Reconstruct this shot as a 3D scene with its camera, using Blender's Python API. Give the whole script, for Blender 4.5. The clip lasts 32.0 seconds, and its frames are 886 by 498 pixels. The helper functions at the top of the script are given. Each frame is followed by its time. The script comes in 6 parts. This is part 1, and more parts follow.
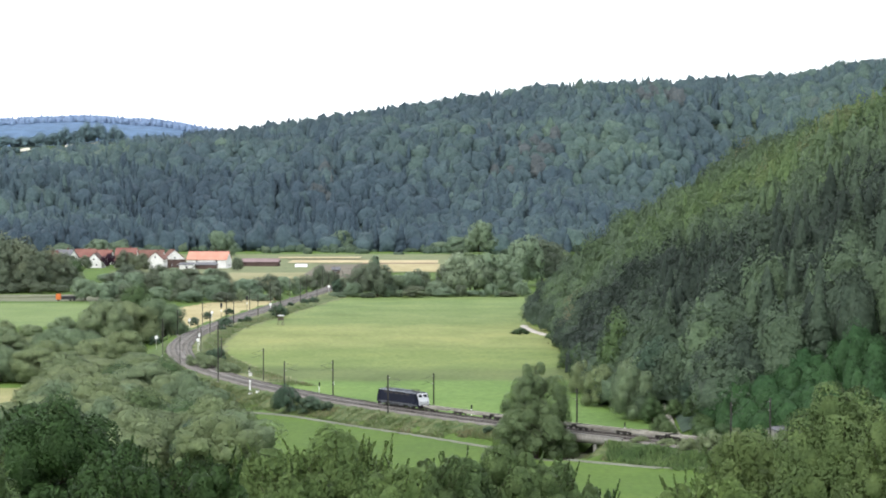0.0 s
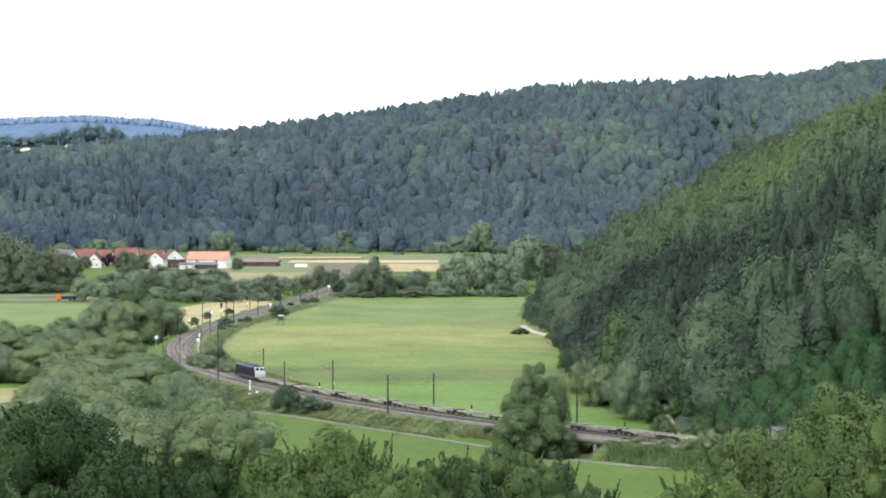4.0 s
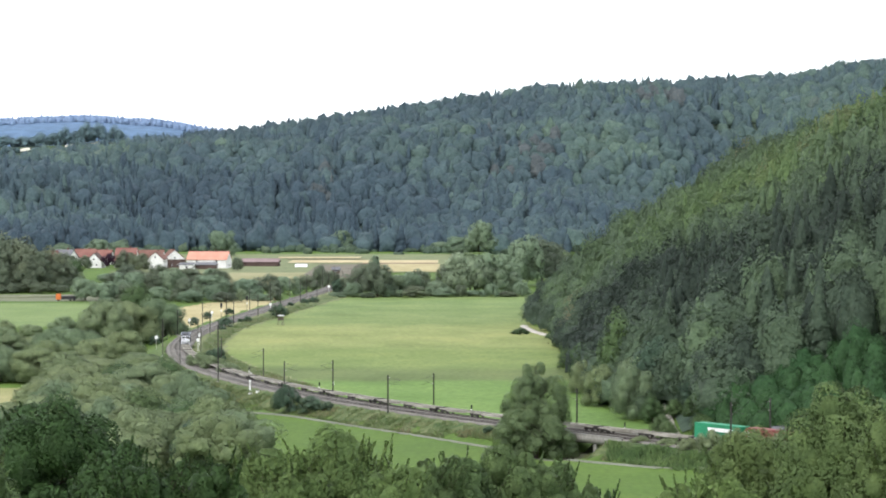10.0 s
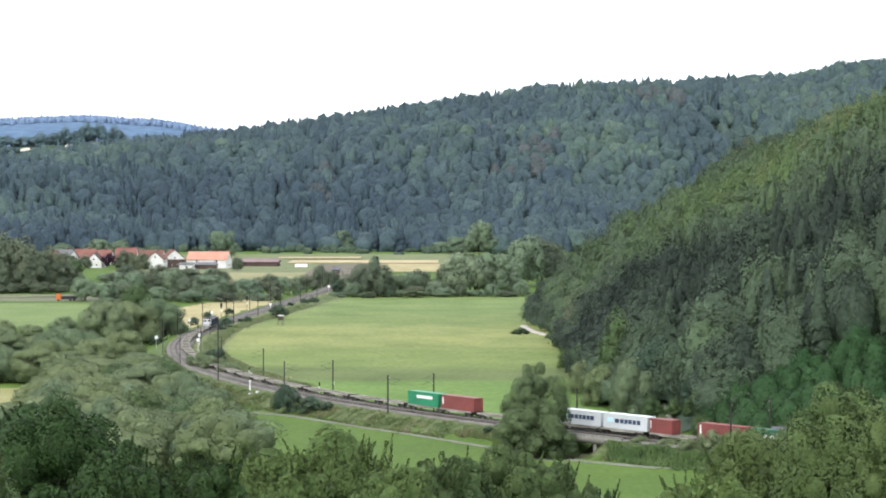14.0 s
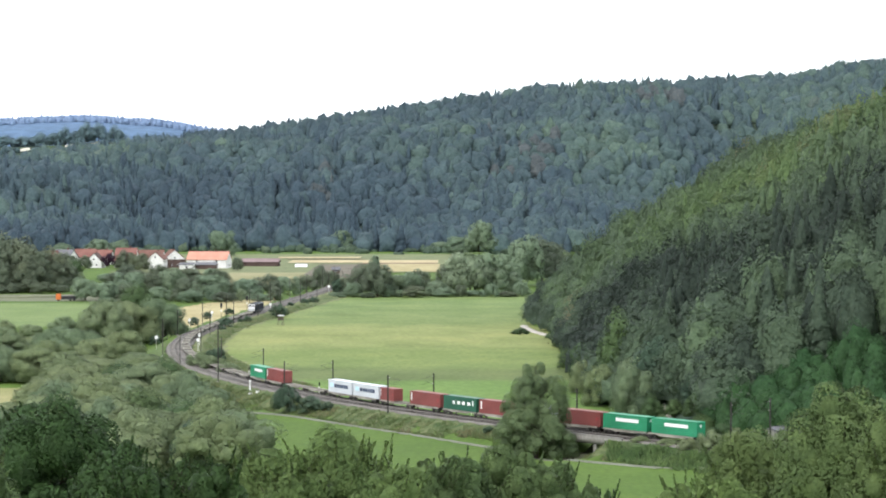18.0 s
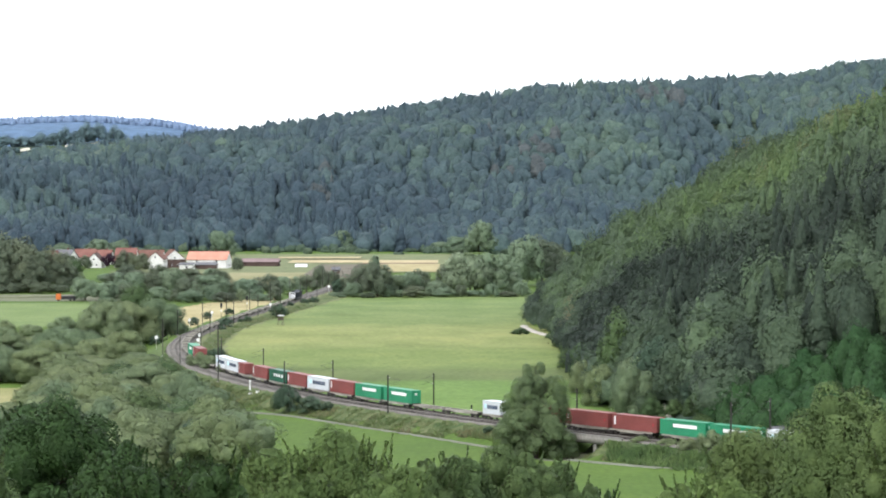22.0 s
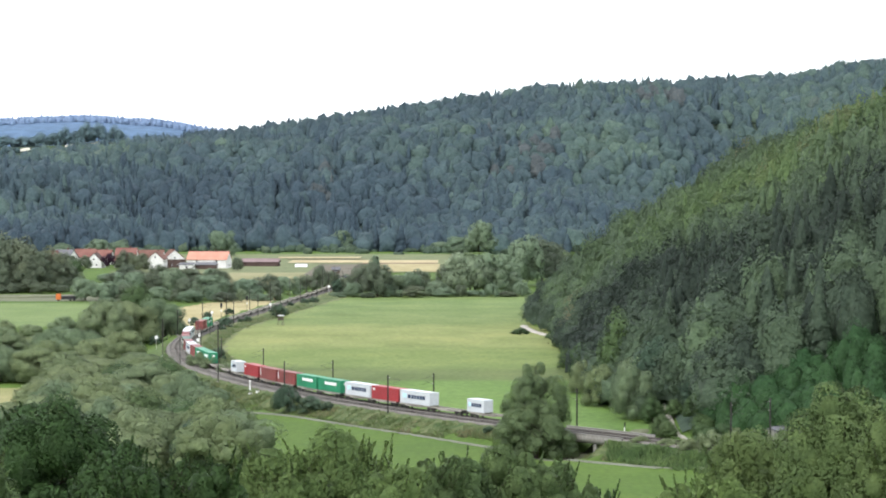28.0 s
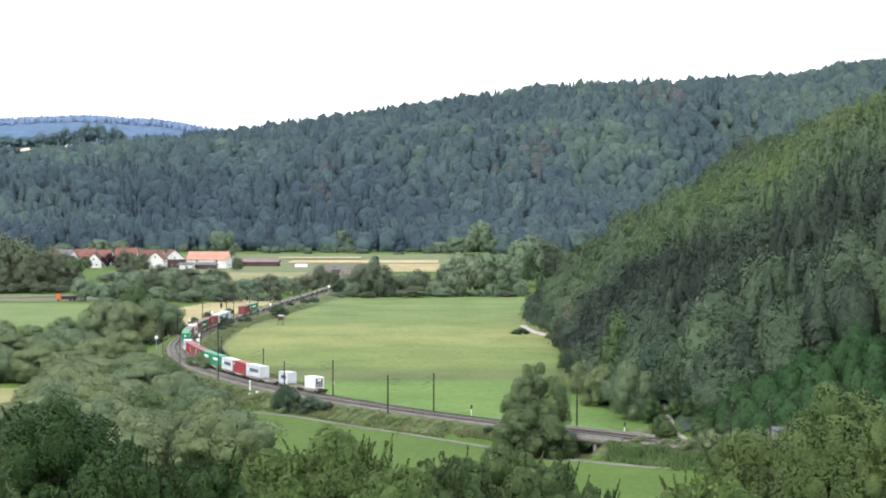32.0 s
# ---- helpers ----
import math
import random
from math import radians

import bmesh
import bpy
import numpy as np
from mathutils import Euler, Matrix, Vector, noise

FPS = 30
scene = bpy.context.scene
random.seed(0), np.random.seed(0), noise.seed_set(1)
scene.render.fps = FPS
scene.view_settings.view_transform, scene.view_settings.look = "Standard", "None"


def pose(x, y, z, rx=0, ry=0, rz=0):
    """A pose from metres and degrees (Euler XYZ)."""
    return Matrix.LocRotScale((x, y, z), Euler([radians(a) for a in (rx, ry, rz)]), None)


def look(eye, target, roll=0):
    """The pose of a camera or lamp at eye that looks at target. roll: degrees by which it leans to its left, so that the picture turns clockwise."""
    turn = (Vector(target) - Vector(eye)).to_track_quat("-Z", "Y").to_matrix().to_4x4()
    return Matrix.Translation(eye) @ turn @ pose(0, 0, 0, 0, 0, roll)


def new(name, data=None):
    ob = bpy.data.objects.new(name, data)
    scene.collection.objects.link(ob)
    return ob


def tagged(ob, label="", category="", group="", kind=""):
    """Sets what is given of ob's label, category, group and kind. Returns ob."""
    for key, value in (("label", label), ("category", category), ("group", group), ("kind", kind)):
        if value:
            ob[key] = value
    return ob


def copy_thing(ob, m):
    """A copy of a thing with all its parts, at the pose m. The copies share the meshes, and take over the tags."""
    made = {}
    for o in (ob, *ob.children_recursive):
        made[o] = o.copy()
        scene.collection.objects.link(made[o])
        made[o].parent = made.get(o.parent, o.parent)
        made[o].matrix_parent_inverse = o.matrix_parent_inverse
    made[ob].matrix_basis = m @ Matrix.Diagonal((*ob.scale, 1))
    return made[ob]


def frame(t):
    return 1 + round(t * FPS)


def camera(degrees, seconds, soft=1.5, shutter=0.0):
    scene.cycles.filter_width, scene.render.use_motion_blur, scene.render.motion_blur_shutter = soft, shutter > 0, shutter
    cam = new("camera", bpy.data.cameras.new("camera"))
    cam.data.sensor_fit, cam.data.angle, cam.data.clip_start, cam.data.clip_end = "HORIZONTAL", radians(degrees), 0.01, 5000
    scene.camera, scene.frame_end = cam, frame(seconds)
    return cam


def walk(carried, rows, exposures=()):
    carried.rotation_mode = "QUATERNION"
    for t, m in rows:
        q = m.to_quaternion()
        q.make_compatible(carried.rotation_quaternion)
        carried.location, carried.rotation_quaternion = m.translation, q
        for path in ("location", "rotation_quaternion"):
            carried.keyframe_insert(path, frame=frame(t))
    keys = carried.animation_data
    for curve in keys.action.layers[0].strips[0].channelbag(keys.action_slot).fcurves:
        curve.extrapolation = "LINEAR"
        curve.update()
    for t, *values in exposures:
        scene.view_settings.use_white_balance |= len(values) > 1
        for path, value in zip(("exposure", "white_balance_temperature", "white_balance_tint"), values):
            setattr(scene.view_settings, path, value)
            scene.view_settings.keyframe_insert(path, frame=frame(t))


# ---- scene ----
# ---- camera: a tripod on the hillside, one long lens ----
cam = camera(21.15, 32.0, soft=1.85)
STAND = pose(0, 0, 50.0, 90 - 1.55, 0, 0)
walk(cam, [(0.0, STAND), (32.0, STAND)], exposures=[(0.0, 0.4), (32.0, 0.4)])

# ---- light: bright haze over a thin cloud deck, a veiled sun behind the camera ----
SUN_UP, SUN_TURN = radians(48), radians(215)
world = bpy.data.worlds.new("sky")
scene.world = world
world.use_nodes = True
wn, wl = world.node_tree.nodes, world.node_tree.links
sky = wn.new("ShaderNodeTexSky")
sky.sky_type, sky.sun_disc = "NISHITA", False
sky.sun_elevation, sky.sun_rotation = SUN_UP, SUN_TURN
cloud = wn.new("ShaderNodeMix")
cloud.data_type = "RGBA"
cloud.inputs["Factor"].default_value = 0.8
cloud.inputs["B"].default_value = (11.2, 11.7, 12.6, 1)
wl.new(sky.outputs["Color"], cloud.inputs["A"])
wl.new(cloud.outputs["Result"], wn["Background"].inputs["Color"])
wn["Background"].inputs["Strength"].default_value = 0.15
sun = new("sun", bpy.data.lights.new("sun", "SUN"))
sun.data.energy, sun.data.angle, sun.data.color = 1.5, radians(24), (1.0, 0.95, 0.86)
SUN_WAY = Vector((math.sin(SUN_TURN) * math.cos(SUN_UP), math.cos(SUN_TURN) * math.cos(SUN_UP), math.sin(SUN_UP)))
sun.matrix_world = look(SUN_WAY * 900, (0, 0, 0))


# ---- materials ----
def material(name, rough=0.7, metal=0.0):
    m = bpy.data.materials.new(name)
    m.use_nodes = True
    b = m.node_tree.nodes["Principled BSDF"]
    b.inputs["Roughness"].default_value, b.inputs["Metallic"].default_value = rough, metal
    if rough > 0.85:
        b.inputs["Specular IOR Level"].default_value = 0.15
    return m, m.node_tree.nodes, m.node_tree.links, b


def ramp(nodes, stops):
    r = nodes.new("ShaderNodeValToRGB")
    while len(r.color_ramp.elements) < len(stops):
        r.color_ramp.elements.new(0.5)
    for e, (at, c) in zip(r.color_ramp.elements, stops):
        e.position, e.color = at, (*c, 1)
    return r


def grain(nodes, links, scale, detail=4.0, stretch=None):
    n = nodes.new("ShaderNodeTexNoise")
    n.inputs["Scale"].default_value, n.inputs["Detail"].default_value = scale, detail
    g = nodes.new("ShaderNodeTexCoord")
    if stretch:
        mp = nodes.new("ShaderNodeMapping")
        mp.inputs["Scale"].default_value = stretch
        links.new(g.outputs["Object"], mp.inputs["Vector"])
        links.new(mp.outputs["Vector"], n.inputs["Vector"])
    else:
        links.new(g.outputs["Object"], n.inputs["Vector"])
    return n


def mixed(nodes, links, kind, fac, a, b):
    m = nodes.new("ShaderNodeMix")
    m.data_type, m.blend_type = "RGBA", kind
    for socket, v in (("Factor", fac), ("A", a), ("B", b)):
        if hasattr(v, "is_linked"):
            links.new(v, m.inputs[socket])
        elif socket == "Factor":
            m.inputs[socket].default_value = v
        else:
            m.inputs[socket].default_value = (*v, 1)
    return m.outputs["Result"]


def relief(nodes, links, b, source, strength, reach):
    k = nodes.new("ShaderNodeBump")
    k.inputs["Strength"].default_value, k.inputs["Distance"].default_value = strength, reach
    links.new(source, k.inputs["Height"])
    links.new(k.outputs["Normal"], b.inputs["Normal"])


def two_scale(name, dark, light, coarse, fine, rough=0.8, metal=0.0, bump=0.2, reach=0.05, stretch=None):
    """A surface that varies at two scales: broad stains and fine grain."""
    m, n, l, b = material(name, rough, metal)
    big, small = grain(n, l, coarse, 3.0, stretch), grain(n, l, fine, 5.0, stretch)
    broad = ramp(n, [(0.3, dark), (0.7, light)])
    l.new(big.outputs["Fac"], broad.inputs["Fac"])
    fleck = ramp(n, [(0.25, (0.72, 0.72, 0.72)), (0.75, (1.18, 1.18, 1.18))])
    l.new(small.outputs["Fac"], fleck.inputs["Fac"])
    l.new(mixed(n, l, "MULTIPLY", 1.0, broad.outputs["Color"], fleck.outputs["Color"]), b.inputs["Base Color"])
    if bump:
        relief(n, l, b, small.outputs["Fac"], bump, reach)
    return m


def leaves(name, tones, through_light=0.3, spread=0.16, fine=1.3, rough=0.5, own_tone=True):
    """Foliage: tone by tree (its own value or the object), by leaf clump and by a broad mottling."""
    m, n, l, b = material(name, 0.55)
    b.inputs["Specular IOR Level"].default_value = 0.1
    own, info, geo = n.new("ShaderNodeAttribute"), n.new("ShaderNodeObjectInfo"), n.new("ShaderNodeNewGeometry")
    own.attribute_name = "plant_tone"
    add = n.new("ShaderNodeMath")
    add.operation = "ADD"
    l.new(own.outputs["Fac"], add.inputs[0])
    if own_tone:
        l.new(info.outputs["Random"], add.inputs[1])
    else:
        add.inputs[1].default_value = 0.0
    wrap = n.new("ShaderNodeMath")
    wrap.operation = "FRACT"
    l.new(add.outputs["Value"], wrap.inputs[0])
    tone = ramp(n, [(i / max(1, len(tones) - 1), c) for i, c in enumerate(tones)])
    l.new(wrap.outputs["Value"], tone.inputs["Fac"])
    leaf = ramp(n, [(0.0, (1 - spread, 1 - spread, 1 - spread)), (1.0, (1 + spread, 1 + spread, 1 + spread * 0.8))])
    l.new(geo.outputs["Random Per Island"], leaf.inputs["Fac"])
    colour = mixed(n, l, "MULTIPLY", 1.0, tone.outputs["Color"], leaf.outputs["Color"])
    leafy = grain(n, l, fine, 3.0)
    speck = ramp(n, [(0.3, (0.8, 0.82, 0.82)), (0.5, (1, 1, 1)), (0.7, (1.24, 1.2, 1.16))])
    l.new(leafy.outputs["Fac"], speck.inputs["Fac"])
    colour = mixed(n, l, "MULTIPLY", 1.0, colour, speck.outputs["Color"])
    l.new(colour, b.inputs["Base Color"])
    facing, turned = n.new("ShaderNodeAttribute"), n.new("ShaderNodeVectorTransform")
    facing.attribute_name = "facing"
    turned.vector_type, turned.convert_from, turned.convert_to = "NORMAL", "OBJECT", "WORLD"
    l.new(facing.outputs["Vector"], turned.inputs["Vector"])
    ruffle = grain(n, l, fine * 0.8, 3.0)
    off, size, sum_, even = n.new("ShaderNodeVectorMath"), n.new("ShaderNodeVectorMath"), n.new("ShaderNodeVectorMath"), n.new("ShaderNodeVectorMath")
    off.operation, size.operation, sum_.operation, even.operation = "SUBTRACT", "SCALE", "ADD", "NORMALIZE"
    off.inputs[1].default_value = (0.5, 0.5, 0.5)
    size.inputs["Scale"].default_value = rough * 4
    l.new(ruffle.outputs["Color"], off.inputs[0])
    l.new(off.outputs["Vector"], size.inputs[0])
    l.new(turned.outputs["Vector"], sum_.inputs[0])
    l.new(size.outputs["Vector"], sum_.inputs[1])
    l.new(sum_.outputs["Vector"], even.inputs[0])
    turned = even
    l.new(turned.outputs["Vector"], b.inputs["Normal"])
    t = n.new("ShaderNodeBsdfTranslucent")
    l.new(turned.outputs["Vector"], t.inputs["Normal"])
    l.new(colour, t.inputs["Color"])
    mix = n.new("ShaderNodeMixShader")
    mix.inputs["Fac"].default_value = through_light
    l.new(b.outputs["BSDF"], mix.inputs[1])
    l.new(t.outputs["BSDF"], mix.inputs[2])
    l.new(mix.outputs["Shader"], n["Material Output"].inputs["Surface"])
    return m


def plain(name, colour, rough=0.5, metal=0.0, wear=0.12):
    """Paint with a little dirt in it."""
    lo = tuple(c * (1 - wear) for c in colour)
    hi = tuple(min(1.0, c * (1 + wear)) for c in colour)
    return two_scale(name, lo, hi, 0.35, 6.0, rough, metal, 0.05, 0.01)


# ---- the line of the railway: the track that the train runs on, every 45.8 m ----
LINE = [(46.6, 460.0, 0.2), (17.0, 495.0, 0.2), (-9.3, 532.5, 0.1), (-31.8, 572.4, -0.1), (-50.2, 614.3, -0.3),
        (-64.5, 657.8, -0.45), (-74.9, 702.3, -0.55), (-81.2, 747.7, -0.65), (-83.4, 793.4, -0.7), (-82.0, 839.2, -0.6),
        (-78.2, 884.8, -0.35), (-73.1, 930.3, 0.0), (-67.9, 975.9, 0.35), (-63.0, 1021.4, 0.6), (-58.1, 1066.9, 0.8),
        (-53.0, 1112.4, 1.2), (-48.1, 1158.0, 1.7), (-44.0, 1203.7, 2.2)]
STEP = 45.8
START = -3.6 * 22.9        # the first point of LINE, in metres along the line
SPEED = 22.9


def rail(a):
    """The place on the line a metres along it (0: the rear of the engine at 0 s)."""
    k = (a - START) / STEP
    last = len(LINE) - 1
    if k <= 0:
        p, q = Vector(LINE[0]), Vector(LINE[1])
        out = p + (q - p) * k
        out.z = p.z
        return out
    if k >= last:
        p, q = Vector(LINE[-2]), Vector(LINE[-1])
        out = q + (q - p) * (k - last)
        out.z = q.z
        return out
    i = min(int(k), last - 1)
    f = k - i
    p = [Vector(LINE[max(0, min(last, i + j))]) for j in (-1, 0, 1, 2)]
    if i == 0:
        p[0] = p[1] * 2 - p[2]
    if i == last - 1:
        p[3] = p[2] * 2 - p[1]
    return 0.5 * (2 * p[1] + (p[2] - p[0]) * f + (2 * p[0] - 5 * p[1] + 4 * p[2] - p[3]) * f * f
                  + (3 * p[1] - p[0] - 3 * p[2] + p[3]) * f ** 3)


def beside(a, off, up=0.0):
    """A place beside the line: off metres to the right of the way the train goes."""
    d = rail(a + 0.5) - rail(a - 0.5)
    d.z = 0
    d.normalize()
    return rail(a) + Vector((d.y, -d.x, 0)) * off + Vector((0, 0, up))


LINE_A = np.arange(START - 560, START + STEP * 17 + 900, 6.0)
LINE_P = np.array([rail(a) for a in LINE_A])
LINE_R = np.array([beside(a, 1.0) - rail(a) for a in LINE_A])


def near_line(x, y):
    """For arrays of places: the distance to the right of the line (negative: left), and the rail's height there."""
    best, off, height, along = np.full(x.shape, 1e9), np.zeros(x.shape), np.zeros(x.shape), np.zeros(x.shape)
    for p, r, a in zip(LINE_P, LINE_R, LINE_A):
        dx, dy = x - p[0], y - p[1]
        d = dx * dx + dy * dy
        side = dx * r[0] + dy * r[1]
        m = d < best
        best[m], height[m], along[m] = d[m], p[2], a
        off[m] = np.where(side[m] < 0, -1, 1) * np.sqrt(d[m])
    return off, height, along


def smooth(lo, hi, v):
    f = np.clip((v - lo) / (hi - lo), 0, 1)
    return f * f * (3 - 2 * f)


def waves(x, y, size, seed, layers=4):
    """Soft rolling relief, about -1 to 1."""
    rng = np.random.RandomState(seed)
    out, total = 0, 0
    for k in range(layers):
        for _ in range(3):
            a, ph = rng.uniform(0, 6.283), rng.uniform(0, 6.283)
            w = 6.283 / (size * 0.55 ** k) * rng.uniform(0.8, 1.25)
            out = out + 0.6 ** k * np.sin((x * math.cos(a) + y * math.sin(a)) * w + ph)
        total += 3 * 0.6 ** k
    return out / total * 1.6


FOOT = [(420, 40), (300, 180), (215, 278), (119, 392), (80, 438), (61, 463), (49, 488), (41, 520), (37, 560), (37, 600), (38, 690), (39, 780), (37.5, 830), (32, 880), (36, 915), (60, 945), (120, 960), (420, 980)]


def foot_distance(x, y):
    """How far a place lies inside the wooded spur, across its foot."""
    best = np.full(x.shape, 1e9)
    inside = np.zeros(x.shape, bool)
    for (ax, ay), (bx, by) in zip(FOOT, FOOT[1:]):
        ex, ey = bx - ax, by - ay
        f = np.clip(((x - ax) * ex + (y - ay) * ey) / (ex * ex + ey * ey), 0, 1)
        best = np.minimum(best, np.hypot(x - ax - f * ex, y - ay - f * ey))
    ring = FOOT + [(2500, 980), (2500, 40)]
    for (ax, ay), (bx, by) in zip(ring, ring[1:] + ring[:1]):
        cross = ((ay > y) != (by > y)) & (x < (bx - ax) * (y - ay) / ((by - ay) or 1e-9) + ax)
        inside ^= cross
    return np.where(inside, best, -best)


def terrain(x, y):
    x, y = np.asarray(x, float), np.asarray(y, float)
    off, top, along = near_line(x, y)
    # the valley floor: low water meadows on the outer side of the bend, a higher meadow inside it
    z = np.where(off < 0, -3.0 - 2.0 * smooth(-32, -62, x) + 3.0 * smooth(700, 1000, y), -1.1 + 0.0 * y)
    z = z + 0.25 * waves(x, y, 160, 3)
    # the embankment, cut through where a lane passes under the line
    flank = np.abs(off + 2.0)
    cut = smooth(9.5, 7.0, np.abs(along + 60))
    beyond = smooth(1230, 1300, y)
    z = z * (1 - beyond)
    bank = smooth(12.5, 5.4, flank) * (1 - cut) * (1 - beyond)
    z = z - 1.5 * cut * smooth(22, 12, flank)
    z = z * (1 - bank) + (top - 0.75) * bank
    # the slope under the camera
    z = np.maximum(z, 48.2 - 0.163 * np.maximum(y, -30) + 1.2 * waves(x, y, 110, 5) - 0.0007 * x * x * smooth(60, 200, np.abs(x)))
    # the wooded spur
    into = foot_distance(x, y)
    spur = np.minimum(into * 0.6, 5 + into * 0.54) + 5.0 * waves(x, y, 110, 8, 3) * smooth(8, 50, into)
    z = np.where(into > 0, np.maximum(z, z * 0 - 1.0 + spur), z)
    # the long wooded ridge behind, with a side valley, and the high fields at its lower end
    foot = 1760 + 40 * waves(x, x * 0, 500, 11, 2)
    crest = np.interp(x, [-1400, -433, -322, -212, -140, -46, 36, 119, 202, 313, 362, 401, 433, 900, 2000],
                      [40, 60, 72, 86, 96, 108, 119, 131, 136, 140, 143, 154, 157, 175, 120])
    rise = smooth(0, 560, y - foot)
    ridge = crest * rise + 15 * waves(x, y, 300, 13, 3) * smooth(0, 160, y - foot) * (1 - 0.85 * smooth(300, 540, y - foot))
    ridge = ridge - 30 * np.exp(-((x - 225 - (y - 2000) * 0.25) / 36) ** 2) * smooth(60, 260, y - foot) * (1 - smooth(330, 500, y - foot))
    ridge = ridge - 0.05 * np.maximum(y - 2400, 0) * smooth(-330, -180, x)
    ridge = ridge + 12 * smooth(2360, 2620, y) * (1 - smooth(-390, -270, x)) * (1 - smooth(2800, 3300, y))
    ridge = ridge + 21 * smooth(2560, 2630, y) * (1 - smooth(-375, -330, x)) * (1 - smooth(2800, 3300, y))
    return np.where(y > foot, z + np.maximum(ridge, 0), z)


def sheet(name, xs, ys, lift, mat, mask=None):
    """A mesh draped over the land."""
    gx, gy = np.meshgrid(xs, ys)
    z = terrain(gx, gy) + lift
    v = np.stack([gx, gy, z], -1).reshape(-1, 3)
    w = len(xs)
    i = (np.arange(len(ys) - 1)[:, None] * w + np.arange(w - 1)[None]).reshape(-1)
    quads = np.stack([i, i + 1, i + 1 + w, i + w], -1)
    if mask is not None:
        mid = v[quads].mean(1)
        quads = quads[mask(mid[:, 0], mid[:, 1])]
    return mesh(name, v, quads, mat)


def mesh(name, v, faces, mat, plant_tone=None, shade=False, parent=None, normals=None):
    """A mesh object from arrays; faces all of one size."""
    me = bpy.data.meshes.new(name)
    v, faces = np.asarray(v, np.float32), np.asarray(faces, np.int32)
    k = faces.shape[1]
    me.vertices.add(len(v))
    me.vertices.foreach_set("co", v.reshape(-1))
    me.loops.add(faces.size)
    me.loops.foreach_set("vertex_index", faces.reshape(-1))
    me.polygons.add(len(faces))
    me.polygons.foreach_set("loop_start", np.arange(len(faces), dtype=np.int32) * k)
    me.polygons.foreach_set("loop_total", np.full(len(faces), k, np.int32))
    if shade or normals is not None:
        me.polygons.foreach_set("use_smooth", np.ones(len(faces), bool))
    if plant_tone is not None:
        me.attributes.new("plant_tone", "FLOAT", "POINT").data.foreach_set("value", np.asarray(plant_tone, np.float32))
    me.update(calc_edges=True)
    if normals is not None:
        me.attributes.new("facing", "FLOAT_VECTOR", "POINT").data.foreach_set("vector", np.asarray(normals, np.float32).reshape(-1))
    if mat:
        me.materials.append(mat)
    ob = new(name, me)
    ob.parent = parent
    return ob


def part(name, bm, mat, parent, label=""):
    me = bpy.data.meshes.new(name)
    bm.to_mesh(me)
    bm.free()
    me.materials.append(mat)
    ob = new(name, me)
    ob.parent = parent
    return tagged(ob, label)


def box(bm, x0, x1, y0, y1, z0, z1, bevel=0.0):
    m = Matrix.Translation(((x0 + x1) / 2, (y0 + y1) / 2, (z0 + z1) / 2)) @ Matrix.Diagonal((x1 - x0, y1 - y0, z1 - z0, 1))
    made = bmesh.ops.create_cube(bm, size=1, matrix=m)
    if bevel:
        edges = list({e for v in made["verts"] for e in v.link_edges})
        bmesh.ops.bevel(bm, geom=edges, offset=bevel, segments=2, affect="EDGES")
    return bm


def rod(bm, a, b, r0, r1=None, n=8):
    """A round bar from a to b."""
    a, b = Vector(a), Vector(b)
    q = (b - a).to_track_quat("Z", "Y").to_matrix().to_4x4()
    bmesh.ops.create_cone(bm, cap_ends=True, segments=n, radius1=r0, radius2=r0 if r1 is None else r1, depth=(b - a).length,
                          matrix=Matrix.Translation((a + b) / 2) @ q)
    return bm


def prism(bm, outline, x0, x1):
    """An outline in the y-z plane, drawn out from x0 to x1."""
    lo = [bm.verts.new((x0, y, z)) for y, z in outline]
    hi = [bm.verts.new((x1, y, z)) for y, z in outline]
    bm.faces.new(lo)
    bm.faces.new(hi[::-1])
    n = len(outline)
    for i in range(n):
        bm.faces.new((lo[i], hi[i], hi[(i + 1) % n], lo[(i + 1) % n]))
    bmesh.ops.recalc_face_normals(bm, faces=bm.faces)
    return bm


def thing(name, label, category, group="", at=None):
    ob = new(name)
    ob.empty_display_size = 0.5
    if at is not None:
        ob.matrix_basis = at
    return tagged(ob, label, category, group)


SOIL = two_scale("grassland", (0.062, 0.111, 0.020), (0.090, 0.144, 0.027), 0.03, 0.9, 0.9, 0, 0.4, 0.1)
FOREST_FLOOR = two_scale("forest_floor", (0.040, 0.062, 0.044), (0.062, 0.088, 0.058), 0.05, 0.6, 0.95)
# distance haze is put into these pale, bluish leaf colours
WOOD_FAR = leaves("hazy_ridge_foliage", [(0.074, 0.112, 0.143), (0.081, 0.124, 0.152), (0.092, 0.139, 0.162), (0.102, 0.155, 0.168), (0.113, 0.172, 0.170), (0.127, 0.192, 0.170), (0.145, 0.214, 0.168), (0.130, 0.152, 0.160)], 0.4, 0.1, 0.45, 0.3, own_tone=False)
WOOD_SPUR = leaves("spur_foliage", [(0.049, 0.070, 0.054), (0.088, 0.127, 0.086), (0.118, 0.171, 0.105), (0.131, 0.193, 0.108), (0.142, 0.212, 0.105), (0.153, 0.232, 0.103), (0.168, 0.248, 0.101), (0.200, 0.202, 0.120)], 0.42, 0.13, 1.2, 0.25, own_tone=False)

